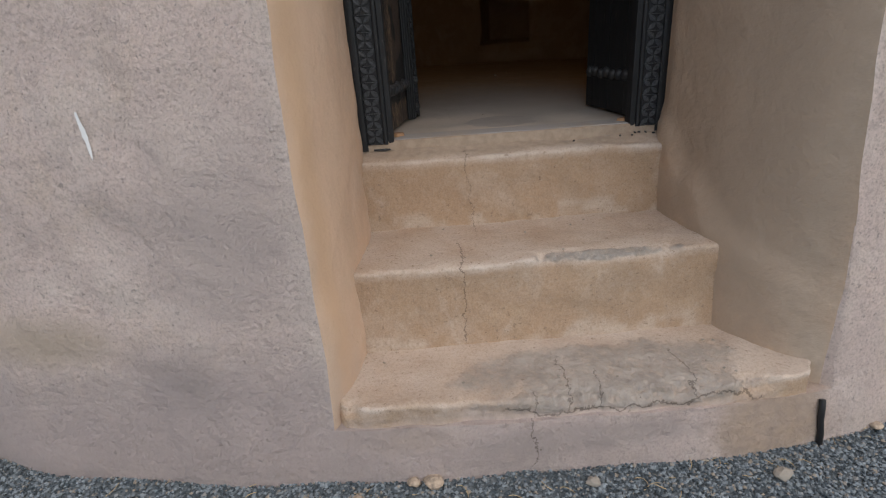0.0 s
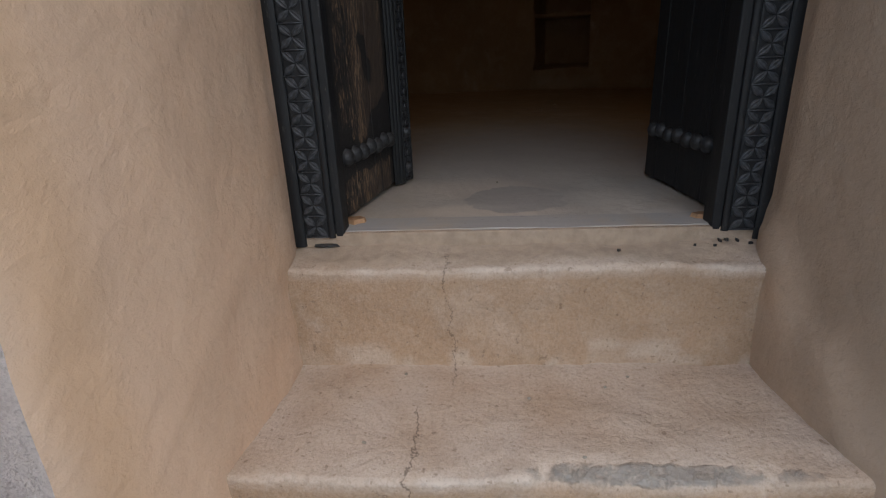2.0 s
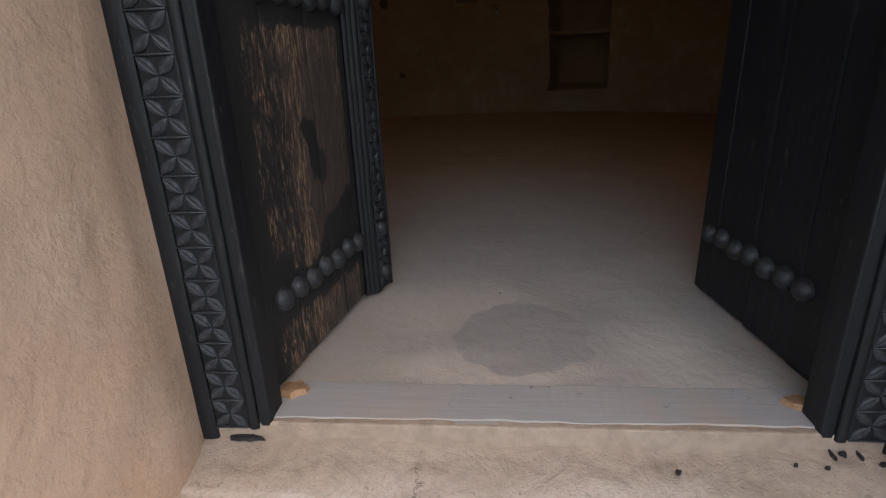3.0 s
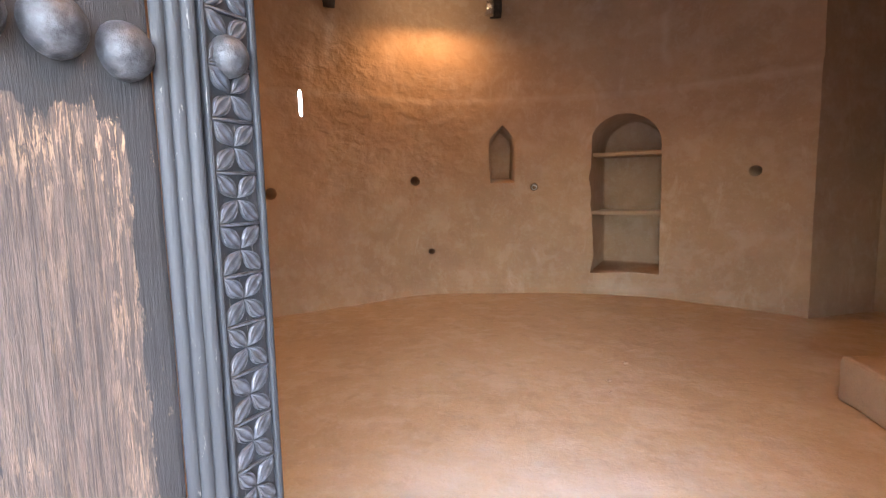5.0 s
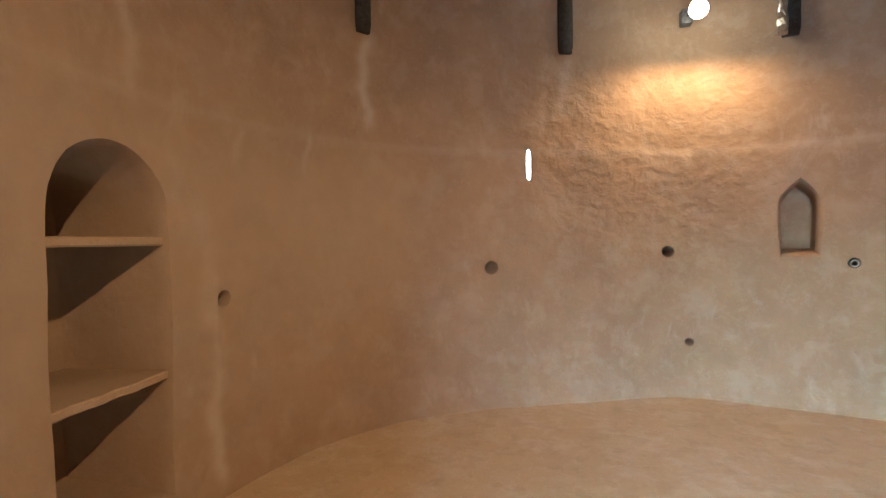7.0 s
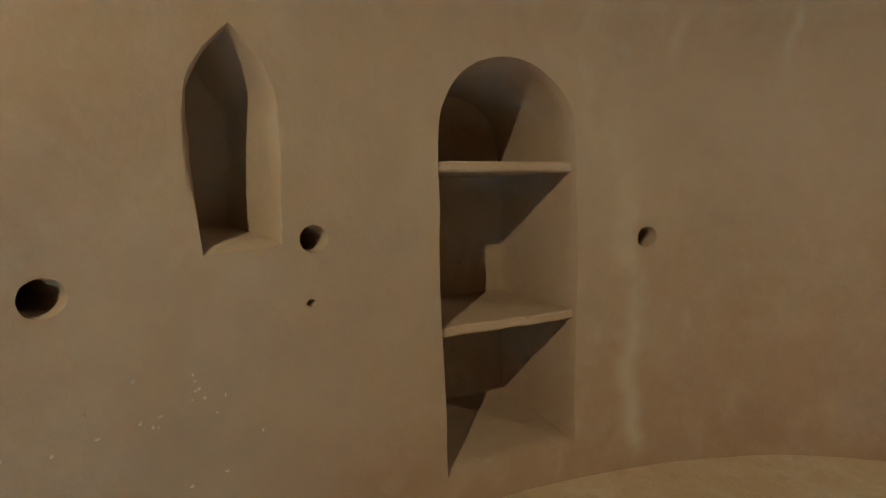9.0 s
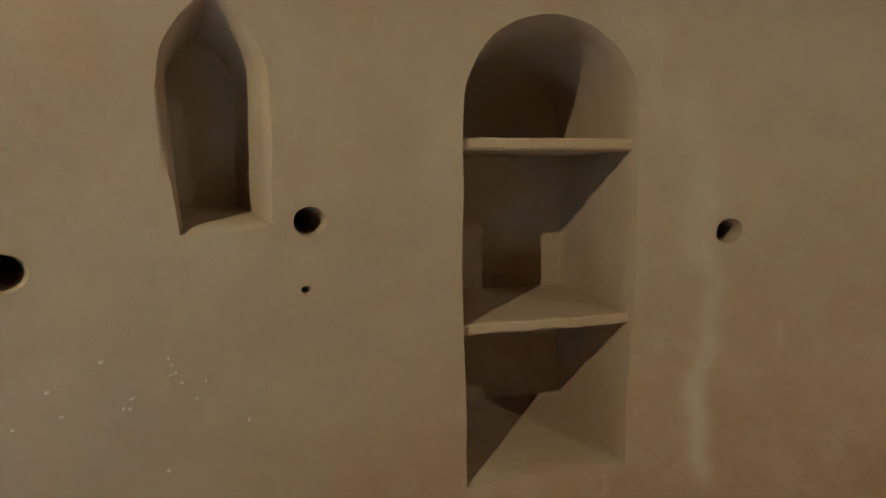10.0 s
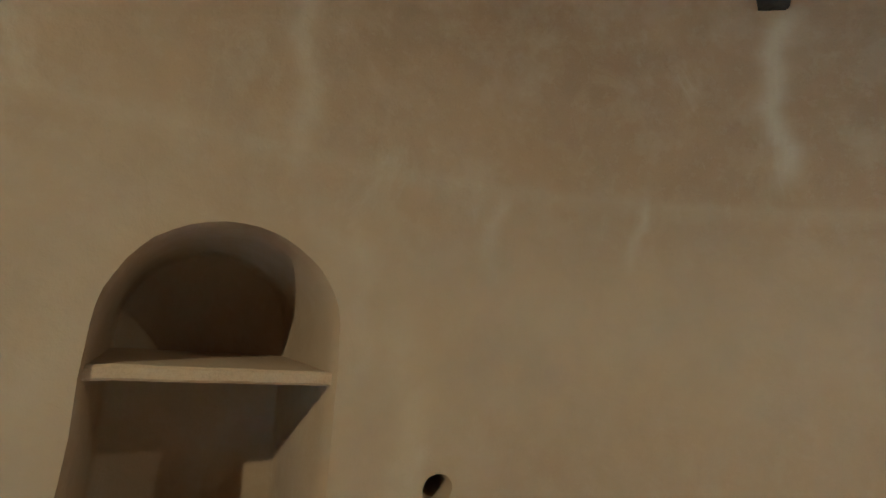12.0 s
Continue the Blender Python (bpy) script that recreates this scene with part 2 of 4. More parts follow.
def worn_wood():
    """Black paint flaked off the middle of the planks, down to brown and straw-coloured wood."""
    g = Graph("worn_wood_flaked_black_paint", 0.7)
    fibre = g.noise(34, 8, 0.75, g.stretch(7, 7, 0.3), 0.3)
    hair = g.noise(120, 5, 0.8, g.stretch(3, 3, 0.2), 0.2)
    flake = g.noise(8.0, 9, 0.8, g.stretch(2.4, 2.4, 0.7), 0.7)
    chips = g.noise(60, 7, 0.8, g.stretch(1.5, 1.5, 0.4), 0.5)
    lim = g.math("ADD", g.attr("wear"), g.math("MULTIPLY", g.math("SUBTRACT", flake, 0.5), 2.1))
    lim = g.math("ADD", lim, g.math("MULTIPLY", g.math("SUBTRACT", chips, 0.5), 3.0))
    wood = g.mix(g.ramp(fibre, 0.32, 0.68), (0.026, 0.019, 0.016), (0.105, 0.076, 0.060))
    wood = g.mix(g.math("MULTIPLY", g.ramp(hair, 0.48, 0.62), 0.6), wood, (0.026, 0.020, 0.017))
    flecks = g.ramp(g.noise(80, 6, 0.8, g.stretch(1.8, 1.8, 0.24), 0.5), 0.51, 0.58)
    zone = g.ramp(g.noise(5, 6, 0.7, g.stretch(2.4, 2.4, 0.5)), 0.40, 0.66)
    light = g.math("ADD", g.math("MULTIPLY", g.attr("straw"), 0.62), g.math("MULTIPLY", zone, 0.22))
    wood = g.mix(g.math("MINIMUM", g.math("MULTIPLY", flecks, light), 1.0), wood, (0.48, 0.315, 0.185))
    paint = g.mix(fibre, (0.007, 0.007, 0.008), (0.022, 0.021, 0.021))
    bare = g.ramp(lim, 0.46, 0.54)
    lines = g.ramp(g.noise(34, 5, 0.75, g.stretch(3, 3, 0.12)), 0.62, 0.67)
    bare = g.math("MULTIPLY", bare, g.math("SUBTRACT", 1.0, g.math("MULTIPLY", lines, 0.6)))
    n = g.bump(hair, 0.6, 0.003, g.bump(fibre, 0.6, 0.003, g.bump(bare, -0.7, 0.003)))
    return g.done(g.mix(bare, paint, wood), n)


def plain(name, colour, rough=0.6, metal=0.0, spread=0.35, scale=20, bump=0.2):
    g = Graph(name, rough, metal)
    f = g.noise(scale, 5, 0.65)
    col = g.mix(g.ramp(f, 0.3, 0.7), tuple(x * (1 - spread) for x in colour), tuple(min(1, x * (1 + spread)) for x in colour))
    return g.done(col, g.bump(f, bump, 0.003))


wood_black = black_wood()
wood_worn = worn_wood()
carved = plain("carved_black_wood_dusty", (0.036, 0.040, 0.047), 0.42, 0, 0.5, 90, 0.35)
iron = plain("dark_iron_stud", (0.036, 0.038, 0.042), 0.5, 0.1, 0.6, 70, 0.8)
crack_dark = plain("crack_shadowed_earth", (0.075, 0.052, 0.036), 0.95)
post_wood = plain("old_dark_palm_post", (0.035, 0.029, 0.025), 0.8, 0, 0.5, 25, 0.5)
foil = plain("silver_foil", (0.75, 0.75, 0.76), 0.25, 1.0, 0.1, 25, 0.9)
black_plastic = plain("black_plastic", (0.014, 0.014, 0.015), 0.45)
rust = plain("rust_orange_wood_chip", (0.36, 0.21, 0.115), 0.85)
white_paint = plain("white_paint_smear", (0.78, 0.77, 0.75), 0.7, 0, 0.06)
drip_black = plain("black_paint_drip", (0.02, 0.02, 0.022), 0.5)
pale_flake = plain("pale_plaster_flake", (0.52, 0.43, 0.33), 0.9)
straw_mat = plain("dry_straw", (0.45, 0.33, 0.17), 0.8)
lamp_body = plain("grey_lamp_metal", (0.18, 0.18, 0.18), 0.5, 0.7)


def gravel_mat(name, speckle):
    g = Graph(name, 0.85)
    k = g.n.new("ShaderNodeNewGeometry").outputs["Random Per Island"] if speckle else g.noise(70, 4, 0.7)
    col = g.mix(g.ramp(k, 0.15, 0.9), (0.055, 0.072, 0.082), (0.24, 0.28, 0.30))
    col = g.mix(g.ramp(k, 0.90, 0.97), col, (0.30, 0.26, 0.21))
    if not speckle:
        col = g.mix(g.math("MULTIPLY", g.ramp(g.noise(1.1, 7, 0.65), 0.40, 0.70), 0.5), col, (0.125, 0.125, 0.12))
    return g.done(col, g.bump(g.noise(120, 4), 0.4, 0.003))


stone_mat, ground_mat = gravel_mat("gravel_stone", True), gravel_mat("gravel_bed", False)
def weathered_board():
    g = Graph("weathered_grey_board", 0.75)
    grain = g.noise(14, 7, 0.7, g.stretch(0.3, 6, 6), 0.3)
    col = g.mix(g.ramp(grain, 0.35, 0.65), (0.375, 0.362, 0.35), (0.41, 0.39, 0.375))
    col = g.mix(g.math("MULTIPLY", g.ramp(g.noise(5, 6, 0.65, warp=0.4), 0.48, 0.68), 0.6), col, (0.44, 0.37, 0.29))
    col = g.mix(g.math("MULTIPLY", g.ramp(g.noise(26, 6, 0.75), 0.62, 0.68), 0.6), col, (0.12, 0.115, 0.115))
    return g.done(col, g.bump(grain, 0.4, 0.003))


grey_board = weathered_board()
tan_stone = plain("tan_rubble", (0.36, 0.285, 0.215), 0.95, 0, 0.4, 45, 1.0)
glow = bpy.data.materials.new("lit_bulb")
glow.use_nodes = True
glow.node_tree.nodes["Principled BSDF"].inputs["Emission Color"].default_value = (1, 0.74, 0.46, 1)
glow.node_tree.nodes["Principled BSDF"].inputs["Emission Strength"].default_value = 1.1


# ---- making meshes ----
def part(name, bm, material, parent=None, label=""):
    """Links a bmesh as one mesh object, under a thing if one is given."""
    me = bpy.data.meshes.new(name)
    bm.to_mesh(me)
    bm.free()
    me.materials.append(material)
    ob = new(name, me)
    ob.parent = parent
    if label:
        ob["label"] = label
    return ob


def thing(name, m, label, category, group="", kind=""):
    ob = new(name)
    ob.empty_display_size = 0.05
    ob.matrix_world = m
    return tagged(ob, label, category, group, kind)


def smooth(ob):
    for p in ob.data.polygons:
        p.use_smooth = True
    return ob


def box(a, b, bevel=0.0, segments=2):
    bm = bmesh.new()
    bmesh.ops.create_cube(bm, size=1)
    for v in bm.verts:
        v.co = [a[i] if v.co[i] < 0 else b[i] for i in range(3)]
    if bevel:
        bmesh.ops.bevel(bm, geom=bm.edges[:], offset=bevel, segments=segments, affect="EDGES", profile=0.5)
    return bm


def wob(p, scale, amp):
    return amp * noise.fractal(Vector(p) * scale, 1.0, 2.0, 4)


def from_grid(name, pts, nu, nv, material, close_u=False, parent=None):
    """A sheet from a grid of points, nu by nv."""
    faces = []
    for j in range(nv - 1):
        for i in range(nu if close_u else nu - 1):
            k = (i + 1) % nu
            faces.append((j * nu + i, j * nu + k, (j + 1) * nu + k, (j + 1) * nu + i))
    me = bpy.data.meshes.new(name)
    me.from_pydata(pts, [], faces)
    me.materials.append(material)
    ob = new(name, me)
    ob.parent = parent
    return ob


def lerp_table(table, x):
    for (a, va), (b, vb) in zip(table, table[1:]):
        if a <= x <= b:
            f = (x - a) / (b - a)
            f = f * f * (3 - 2 * f)
            return va + (vb - va) * f
    return table[0][1] if x < table[0][0] else table[-1][1]


def step01(x, a, b):
    f = min(1, max(0, (x - a) / (b - a)))
    return f * f * (3 - 2 * f)


# ---- the round tower: one thick wall, cut by the doorway, niches and holes ----
CX, CY = 0.32, 5.45
FLOOR, GRAVEL, CEIL = 0.85, -0.10, 4.75
R_IN = [(0, 3.1), (38, 3.09), (52, 3.0), (66, 3.02), (78, 2.93), (97, 2.89), (114, 3.0), (129, 2.87), (139, 2.88),
        (151, 2.99), (164, 3.12), (178, 3.16), (200, 3.15), (235, 3.09), (360, 3.1)]
R_OUT = [(0, 4.4), (225, 4.55), (244.6, 4.395), (253.4, 4.308), (261, 4.25), (270, 4.235), (284, 4.30), (300, 4.36), (360, 4.4)]


def on_wall(deg, z, off=0.0):
    """The place on the room's wall at that bearing, off metres out into the room."""
    r = lerp_table(R_IN, deg) - off
    return Vector((CX + r * math.cos(radians(deg)), CY + r * math.sin(radians(deg)), z))


def wall_frame(deg, z, off=0.0):
    """x to the right as one faces the wall, y into the wall, z up."""
    p = on_wall(deg, z, off)
    return Matrix.Translation(p) @ Matrix.Rotation(radians(deg - 90), 4, "Z")


def inner_r(deg, z):
    a = radians(deg)
    p = (3 * math.cos(a), 3 * math.sin(a), z)
    r = lerp_table(R_IN, deg)
    r += wob(p, 0.9, 0.012) + wob((p[0] + 9, p[1], p[2]), 2.6, 0.007)
    rough = step01(deg, 96, 108) * step01(deg, 146, 134) * step01(z, 1.9, 2.5) * step01(z, 4.2, 3.8)
    r += rough * wob((p[0], p[1] + 5, p[2]), 7, 0.008)
    lip = 3.1 + 0.05 * math.sin(3 * a) + wob((p[0] * 2, p[1] * 2, 0), 2, 0.05)
    r -= 0.012 * step01(z, lip + 0.018, lip - 0.01)
    r -= 0.012 * math.exp(-((deg - 192.4) / 0.55) ** 2) * step01(z, 2.3, 2.0) * step01(z, 0.85, 1.0)
    return r


def outer_r(deg, z):
    a = radians(deg)
    p = (4 * math.cos(a), 4 * math.sin(a), z)
    r = lerp_table(R_OUT, deg) - 0.035 * max(z, 0)
    r += 0.03 * step01(z, 0.22, -0.1)
    calm = 1 - 0.7 * (math.exp(-((deg - 281) / 5) ** 2) + math.exp(-((deg - 260) / 4) ** 2))
    return r + calm * (wob(p, 1.3, 0.025) + wob((p[0] + 4, p[1], p[2]), 6, 0.010))


def tower_mesh():
    nu, ni, no = 760, 132, 120
    pts = []
    for j in range(ni):
        z = CEIL + 0.05 + (0.55 - CEIL - 0.05) * j / (ni - 1)
        for i in range(nu):
            d = 360 * i / nu
            r = inner_r(d, z)
            pts.append((CX + r * math.cos(radians(d)), CY + r * math.sin(radians(d)), z))
    for j in range(no):
        z = -0.5 + (CEIL + 0.35) * j / (no - 1) + 0.2 * (j / (no - 1))
        for i in range(nu):
            d = 360 * i / nu
            r = outer_r(d, z)
            pts.append((CX + r * math.cos(radians(d)), CY + r * math.sin(radians(d)), z))
    n = ni + no
    faces = []
    for j in range(n):
        for i in range(nu):
            k, q = (i + 1) % nu, (j + 1) % n
            faces.append((j * nu + i, j * nu + k, q * nu + k, q * nu + i))
    me = bpy.data.meshes.new("wall_tower")
    me.from_pydata(pts, [], faces)
    bm = bmesh.new()
    bm.from_mesh(me)
    bmesh.ops.recalc_face_normals(bm, faces=bm.faces[:])
    bm.to_mesh(me)
    bm.free()
    return new("wall_tower", me)


def outline(kind, w, h):
    """The outline of an opening: x right, z up from its bottom."""
    if kind == "round":
        return [(w / 2 * math.cos(a), h / 2 + h / 2 * math.sin(a)) for a in (2 * math.pi * i / 28 for i in range(28))]
    if kind == "slit":
        return [(-w / 2, 0), (w / 2, 0), (w / 2, h), (-w / 2, h)]
    side, out = h - w / 2, []
    if kind == "arch":
        out = [(w / 2 * x, 0.0) for x in (-1, -0.5, 0, 0.5)] + [(w / 2, side * k / 10) for k in range(10)]
        out += [(w / 2 * math.cos(a), side + w / 2 * math.sin(a)) for a in (math.pi * i / 22 for i in range(23))]
        out += [(-w / 2, side * (1 - k / 10)) for k in range(1, 10)]
    else:
        side = h - 0.85 * w
        out = [(w / 2 * x, 0.0) for x in (-0.94, -0.4, 0.2, 0.94)] + [(w / 2 * (0.97 + 0.03 * k / 7), side * k / 7) for k in range(1, 7)]
        curve = [(w / 2 * (1 - (k / 9) ** 1.7), side + (h - side) * (k / 9) ** 0.9) for k in range(10)]
        out += curve + [(-x, z) for x, z in curve[-2::-1]]
        out += [(-w / 2 * (0.97 + 0.03 * k / 7), side * k / 7) for k in range(6, 0, -1)]
    return out


def cutter(kind, w, h, depth, m, seed=0, back=1.0, lip=0.02, lumpy=0.003):
    """A solid that cuts an opening with a soft, hand-worn edge; returns points and faces."""
    base = outline(kind, w, h)
    n = len(base)
    stations = [(-0.10, lip * 2.2), (-0.03, lip * 1.15), (0.0, lip * 0.42), (0.02, lip * 0.1), (0.05, 0.0)]
    stations += [(depth * f, 0.0) for f in (0.3, 0.55, 0.8)] + [(depth - 0.015, 0.0), (depth, -0.012)]
    if depth < 0.2:
        stations = stations[:5] + [(depth * 0.6, 0.0), (depth, 0.0)]
    if kind == "slit":
        stations = [(-0.1, 0.0), (0.1, 0.0)]
    pts, mid = [], h / 2
    for y, grow in stations:
        s = 1 + (back - 1) * max(0, y) / depth
        for x, z in base:
            l = math.hypot(x, z - mid) or 1
            gx, gz = x + grow * x / l * (1.4 if abs(x) > w * 0.3 else 1), z + grow * (z - mid) / l
            gx, gz = gx * s, mid + (gz - mid) * s
            gx += wob((gx * 3, z * 2.2, seed + y), 2.5, lumpy * 2)
            gz += wob((x * 2.5, seed - y, z * 3), 2.5, lumpy)
            pts.append(m @ Vector((gx, y, gz)))
    faces = [tuple(range(n))[::-1], tuple(range((len(stations) - 1) * n, len(stations) * n))]
    for j in range(len(stations) - 1):
        for i in range(n):
            k = (i + 1) % n
            faces.append((j * n + i, j * n + k, (j + 1) * n + k, (j + 1) * n + i))
    return pts, faces


# bearing, height of the bottom, width, height, depth
NORTH_NICHE = (69.7, 1.12, 0.715, 1.735, 0.50)
WEST_NICHE = (204.2, 1.045, 0.668, 1.765, 0.62)
LOOP_NORTH = (96.3, 2.153, 0.275, 0.632, 0.30)
LOOP_WEST = (225.25, 2.112, 0.25, 0.645, 0.34)
HOLES = [(45.9, 2.196, 0.10), (89.2, 2.085, 0.078), (115.9, 2.18, 0.10), (112.6, 1.36, 0.06), (148.1, 2.077, 0.103),
         (191.0, 2.014, 0.087), (220.7, 2.105, 0.084), (234.9, 2.03, 0.088), (221.1, 1.885, 0.018)]

LEFT_JAMB = [(0.6, -0.62), (1.12, -0.50), (1.22, -0.425), (1.28, -0.392), (1.36, -0.362), (1.5, -0.325), (1.75, -0.302), (2.0, -0.292), (2.13, -0.308),
             (2.16, -0.36), (2.6, -0.52), (3.2, -0.62)]
RIGHT_JAMB = [(0.6, 1.6), (1.12, 1.38), (1.22, 1.255), (1.28, 1.19), (1.34, 1.135), (1.42, 1.075), (1.5, 1.03), (1.6, 0.995), (1.75, 0.975), (2.0, 0.957), (2.13, 0.982),
              (2.16, 1.02), (2.6, 1.12), (3.2, 1.2)]
SKIRT = [(1.2, 0.36), (1.4, 0.46), (1.6, 0.56), (1.8, 0.66), (2.0, 0.86), (2.2, 0.92)]
HEAD = 2.86


def doorway_cutter():
    ys = [0.6, 0.9, 1.05] + [1.12 + 0.03 * i for i in range(34)] + [2.125, 2.135, 2.165, 2.25, 2.4, 2.6, 2.9]
    zs = [0.10 + 0.04 * i for i in range(int((HEAD - 0.10) / 0.04))] + [HEAD]
    pts, faces = [], []
    for y in ys:
        wave = 1.0 if y < 2.1 else 0.2
        soft = [y + d for d in (-0.09, -0.06, -0.03, 0, 0.03, 0.06, 0.09)] if y < 2.0 else [y]
        a, b = (sum(lerp_table(side, v) for v in soft) / len(soft) for side in (LEFT_JAMB, RIGHT_JAMB))
        for z in zs:
            lean = 0.022 * step01(z, 0.3, 1.2) * step01(y, 1.7, 1.25)
            pts.append((a - lean + wave * (wob((1, y, z), 1.6, 0.016) + wob((2, y, z), 5, 0.006)), y, z))
        for z in reversed(zs):
            # the upper jamb leans in at its outer corner; a thick plaster skirt runs down beside the steps
            tilt = 0.07 * step01(z, 0.3, 1.4) * step01(y, 1.6, 1.25)
            rim = lerp_table(SKIRT, y) + wob((y * 2, 3, 0), 3, 0.05)
            skirt = 0.028 * step01(z, rim + 0.05, rim - 0.03) * step01(y, 1.2, 1.4) * step01(y, 2.14, 2.08)
            pts.append((b - tilt - skirt + wave * (wob((5, y * 0.4, z), 1.0, 0.008) + wob((6, y * 0.5, z), 4, 0.002)), y, z))
    n = 2 * len(zs)
    faces = [tuple(range(n))[::-1], tuple(range((len(ys) - 1) * n, len(ys) * n))]
    for j in range(len(ys) - 1):
        for i in range(n):
            k = (i + 1) % n
            faces.append((j * n + i, j * n + k, (j + 1) * n + k, (j + 1) * n + i))
    return pts, faces


def slit_cutter():
    """A narrow loophole that widens outwards."""
    m = Matrix.Translation(on_wall(141.4, 2.832)) @ Matrix.Rotation(radians(115.5 - 90), 4, "Z")
    pts, faces = [], []
    n = 12
    for y, w, z0, z1 in ((-0.2, 0.019, 0, 0.27), (0.06, 0.019, 0, 0.27), (2.2, 0.30, -0.05, 0.8)):
        for i in range(n):
            a = 2 * math.pi * i / n
            u, v = math.cos(a), math.sin(a)
            u, v = math.copysign(abs(u) ** 0.7, u), math.copysign(abs(v) ** 0.45, v)
            pts.append(m @ Vector((w * u, y, (z0 + z1) / 2 + (z1 - z0) / 2 * v)))
    for j in range(2):
        for i in range(n):
            k = (i + 1) % n
            faces.append((j * n + i, j * n + k, j * n + n + k, j * n + n + i))
    return pts, faces + [tuple(range(n))[::-1], tuple(range(2 * n, 3 * n))]


def build_tower():
    ob = tower_mesh()
    sets = [doorway_cutter(), slit_cutter()]
    for k, (deg, z, w, h, d) in enumerate((NORTH_NICHE, WEST_NICHE)):
        sets.append(cutter("arch", w, h, d, wall_frame(deg, z), 3 + k * 7, 0.95, 0.011, 0.0034))
    for k, (deg, z, w, h, d) in enumerate((LOOP_NORTH, LOOP_WEST)):
        sets.append(cutter("point", w, h, d, wall_frame(deg, z), 20 + k * 5, 0.88, 0.024, 0.005))
    for k, (deg, z, w) in enumerate(HOLES):
        m = wall_frame(deg, z - w / 2)
        sets.append(cutter("round", w, w, 0.45, m, 40 + k, 0.85, 0.008, 0.004))
    # recess added to darken the east wall where a cast shadow falls
    m = wall_frame(25.5, FLOOR - 0.15)
    apts = [m @ Vector((x, y, z)) for y in (-0.3, 0.75) for x, z in ((-0.60, 0), (0.62, 0), (0.62, 3.8), (-0.60, 3.8))]
    sets.append((apts, [(3, 2, 1, 0), (4, 5, 6, 7), (0, 1, 5, 4), (1, 2, 6, 5), (2, 3, 7, 6), (3, 0, 4, 7)]))
    pts, faces = [], []
    for p, f in sets:
        base = len(pts)
        pts += [tuple(v) for v in p]
        faces += [tuple(base + i for i in q) for q in f]
    me = bpy.data.meshes.new("cut")
    me.from_pydata(pts, [], faces)
    bm = bmesh.new()
    bm.from_mesh(me)
    bmesh.ops.recalc_face_normals(bm, faces=bm.faces[:])
    bm.to_mesh(me)
    bm.free()
    cut = new("cut", me)
    mod = ob.modifiers.new("openings", "BOOLEAN")
    mod.operation, mod.solver, mod.object = "DIFFERENCE", "EXACT", cut
    done = bpy.data.meshes.new_from_object(ob.evaluated_get(bpy.context.evaluated_depsgraph_get()))
    ob.modifiers.remove(mod)
    ob.data = done
    done.name = "wall_tower"
    bpy.data.objects.remove(cut)
    # outside and doorway hues differ partly as painted sky light against bounced light
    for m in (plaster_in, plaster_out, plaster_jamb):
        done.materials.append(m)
    n = len(done.polygons)
    cs = np.zeros(n * 3)
    done.polygons.foreach_get("center", cs)
    cs = cs.reshape(-1, 3)
    r = np.hypot(cs[:, 0] - CX, cs[:, 1] - CY)
    deg = np.degrees(np.arctan2(cs[:, 1] - CY, cs[:, 0] - CX)) % 360
    ns = np.zeros(n * 3)
    done.polygons.foreach_get("normal", ns)
    side = np.abs(ns.reshape(-1, 3)[:, 0])
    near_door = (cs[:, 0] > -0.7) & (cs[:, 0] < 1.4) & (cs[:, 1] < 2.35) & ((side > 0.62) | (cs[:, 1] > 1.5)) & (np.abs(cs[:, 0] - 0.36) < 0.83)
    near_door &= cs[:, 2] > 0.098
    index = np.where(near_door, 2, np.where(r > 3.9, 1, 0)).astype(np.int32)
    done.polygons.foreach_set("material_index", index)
    done.polygons.foreach_set("use_smooth", np.ones(n, dtype=bool))
    done.set_sharp_from_angle(angle=radians(52))
    # pale runs of washed-out plaster down the wall
    vs = np.zeros(len(done.vertices) * 3)
    done.vertices.foreach_get("co", vs)
    vs = vs.reshape(-1, 3)
    deg = np.degrees(np.arctan2(vs[:, 1] - CY, vs[:, 0] - CX)) % 360
    z = vs[:, 2]
    paleness = np.zeros(len(vs))
    wander = deg + 0.45 * np.sin(z * 8.3) + 0.25 * np.sin(z * 21 + 1) + 0.1 * np.sin(z * 57)
    for d0, wide, z0, z1, much in ((168.5, 0.9, 3.2, 3.9, 0.9), (201.8, 0.8, 3.03, 3.85, 0.6), (188.1, 0.5, 2.76, 3.06, 0.7), (177.9, 0.4, 2.8, 3.1, 0.9),
                                   (192.4, 0.9, 0.95, 2.2, 1.0), (192.9, 1.2, 1.85, 2.35, 1.0), (194.5, 1.2, 2.28, 2.60, 1.0), (134.5, 0.9, 3.4, 3.9, 0.4), (224.6, 2.2, 1.97, 2.10, 0.8),
                                   (196.8, 0.6, 2.35, 2.85, 0.6), (212.6, 0.9, 2.25, 2.55, 0.5), (62.5, 0.8, 3.3, 3.9, 0.35), (70, 8.0, 0.86, 0.98, 0.45)):
        s = np.exp(-((wander - d0) / wide) ** 2) * np.clip((z - z0) / 0.12 + 0.5, 0, 1) * np.clip((z1 - z) / 0.12 + 0.5, 0, 1)
        paleness = np.maximum(paleness, s * much)
    edge = np.exp(-((z - 3.07) / 0.03) ** 2) * 0.3
    rad = np.hypot(vs[:, 0] - CX, vs[:, 1] - CY)
    paleness = np.maximum(paleness, edge) * (rad < 3.2)
    corner = np.exp(-((vs[:, 0] + 0.418 + 0.006 * np.sin(z * 19)) / 0.032) ** 2) + np.exp(-((vs[:, 0] - 1.13) / 0.03) ** 2)
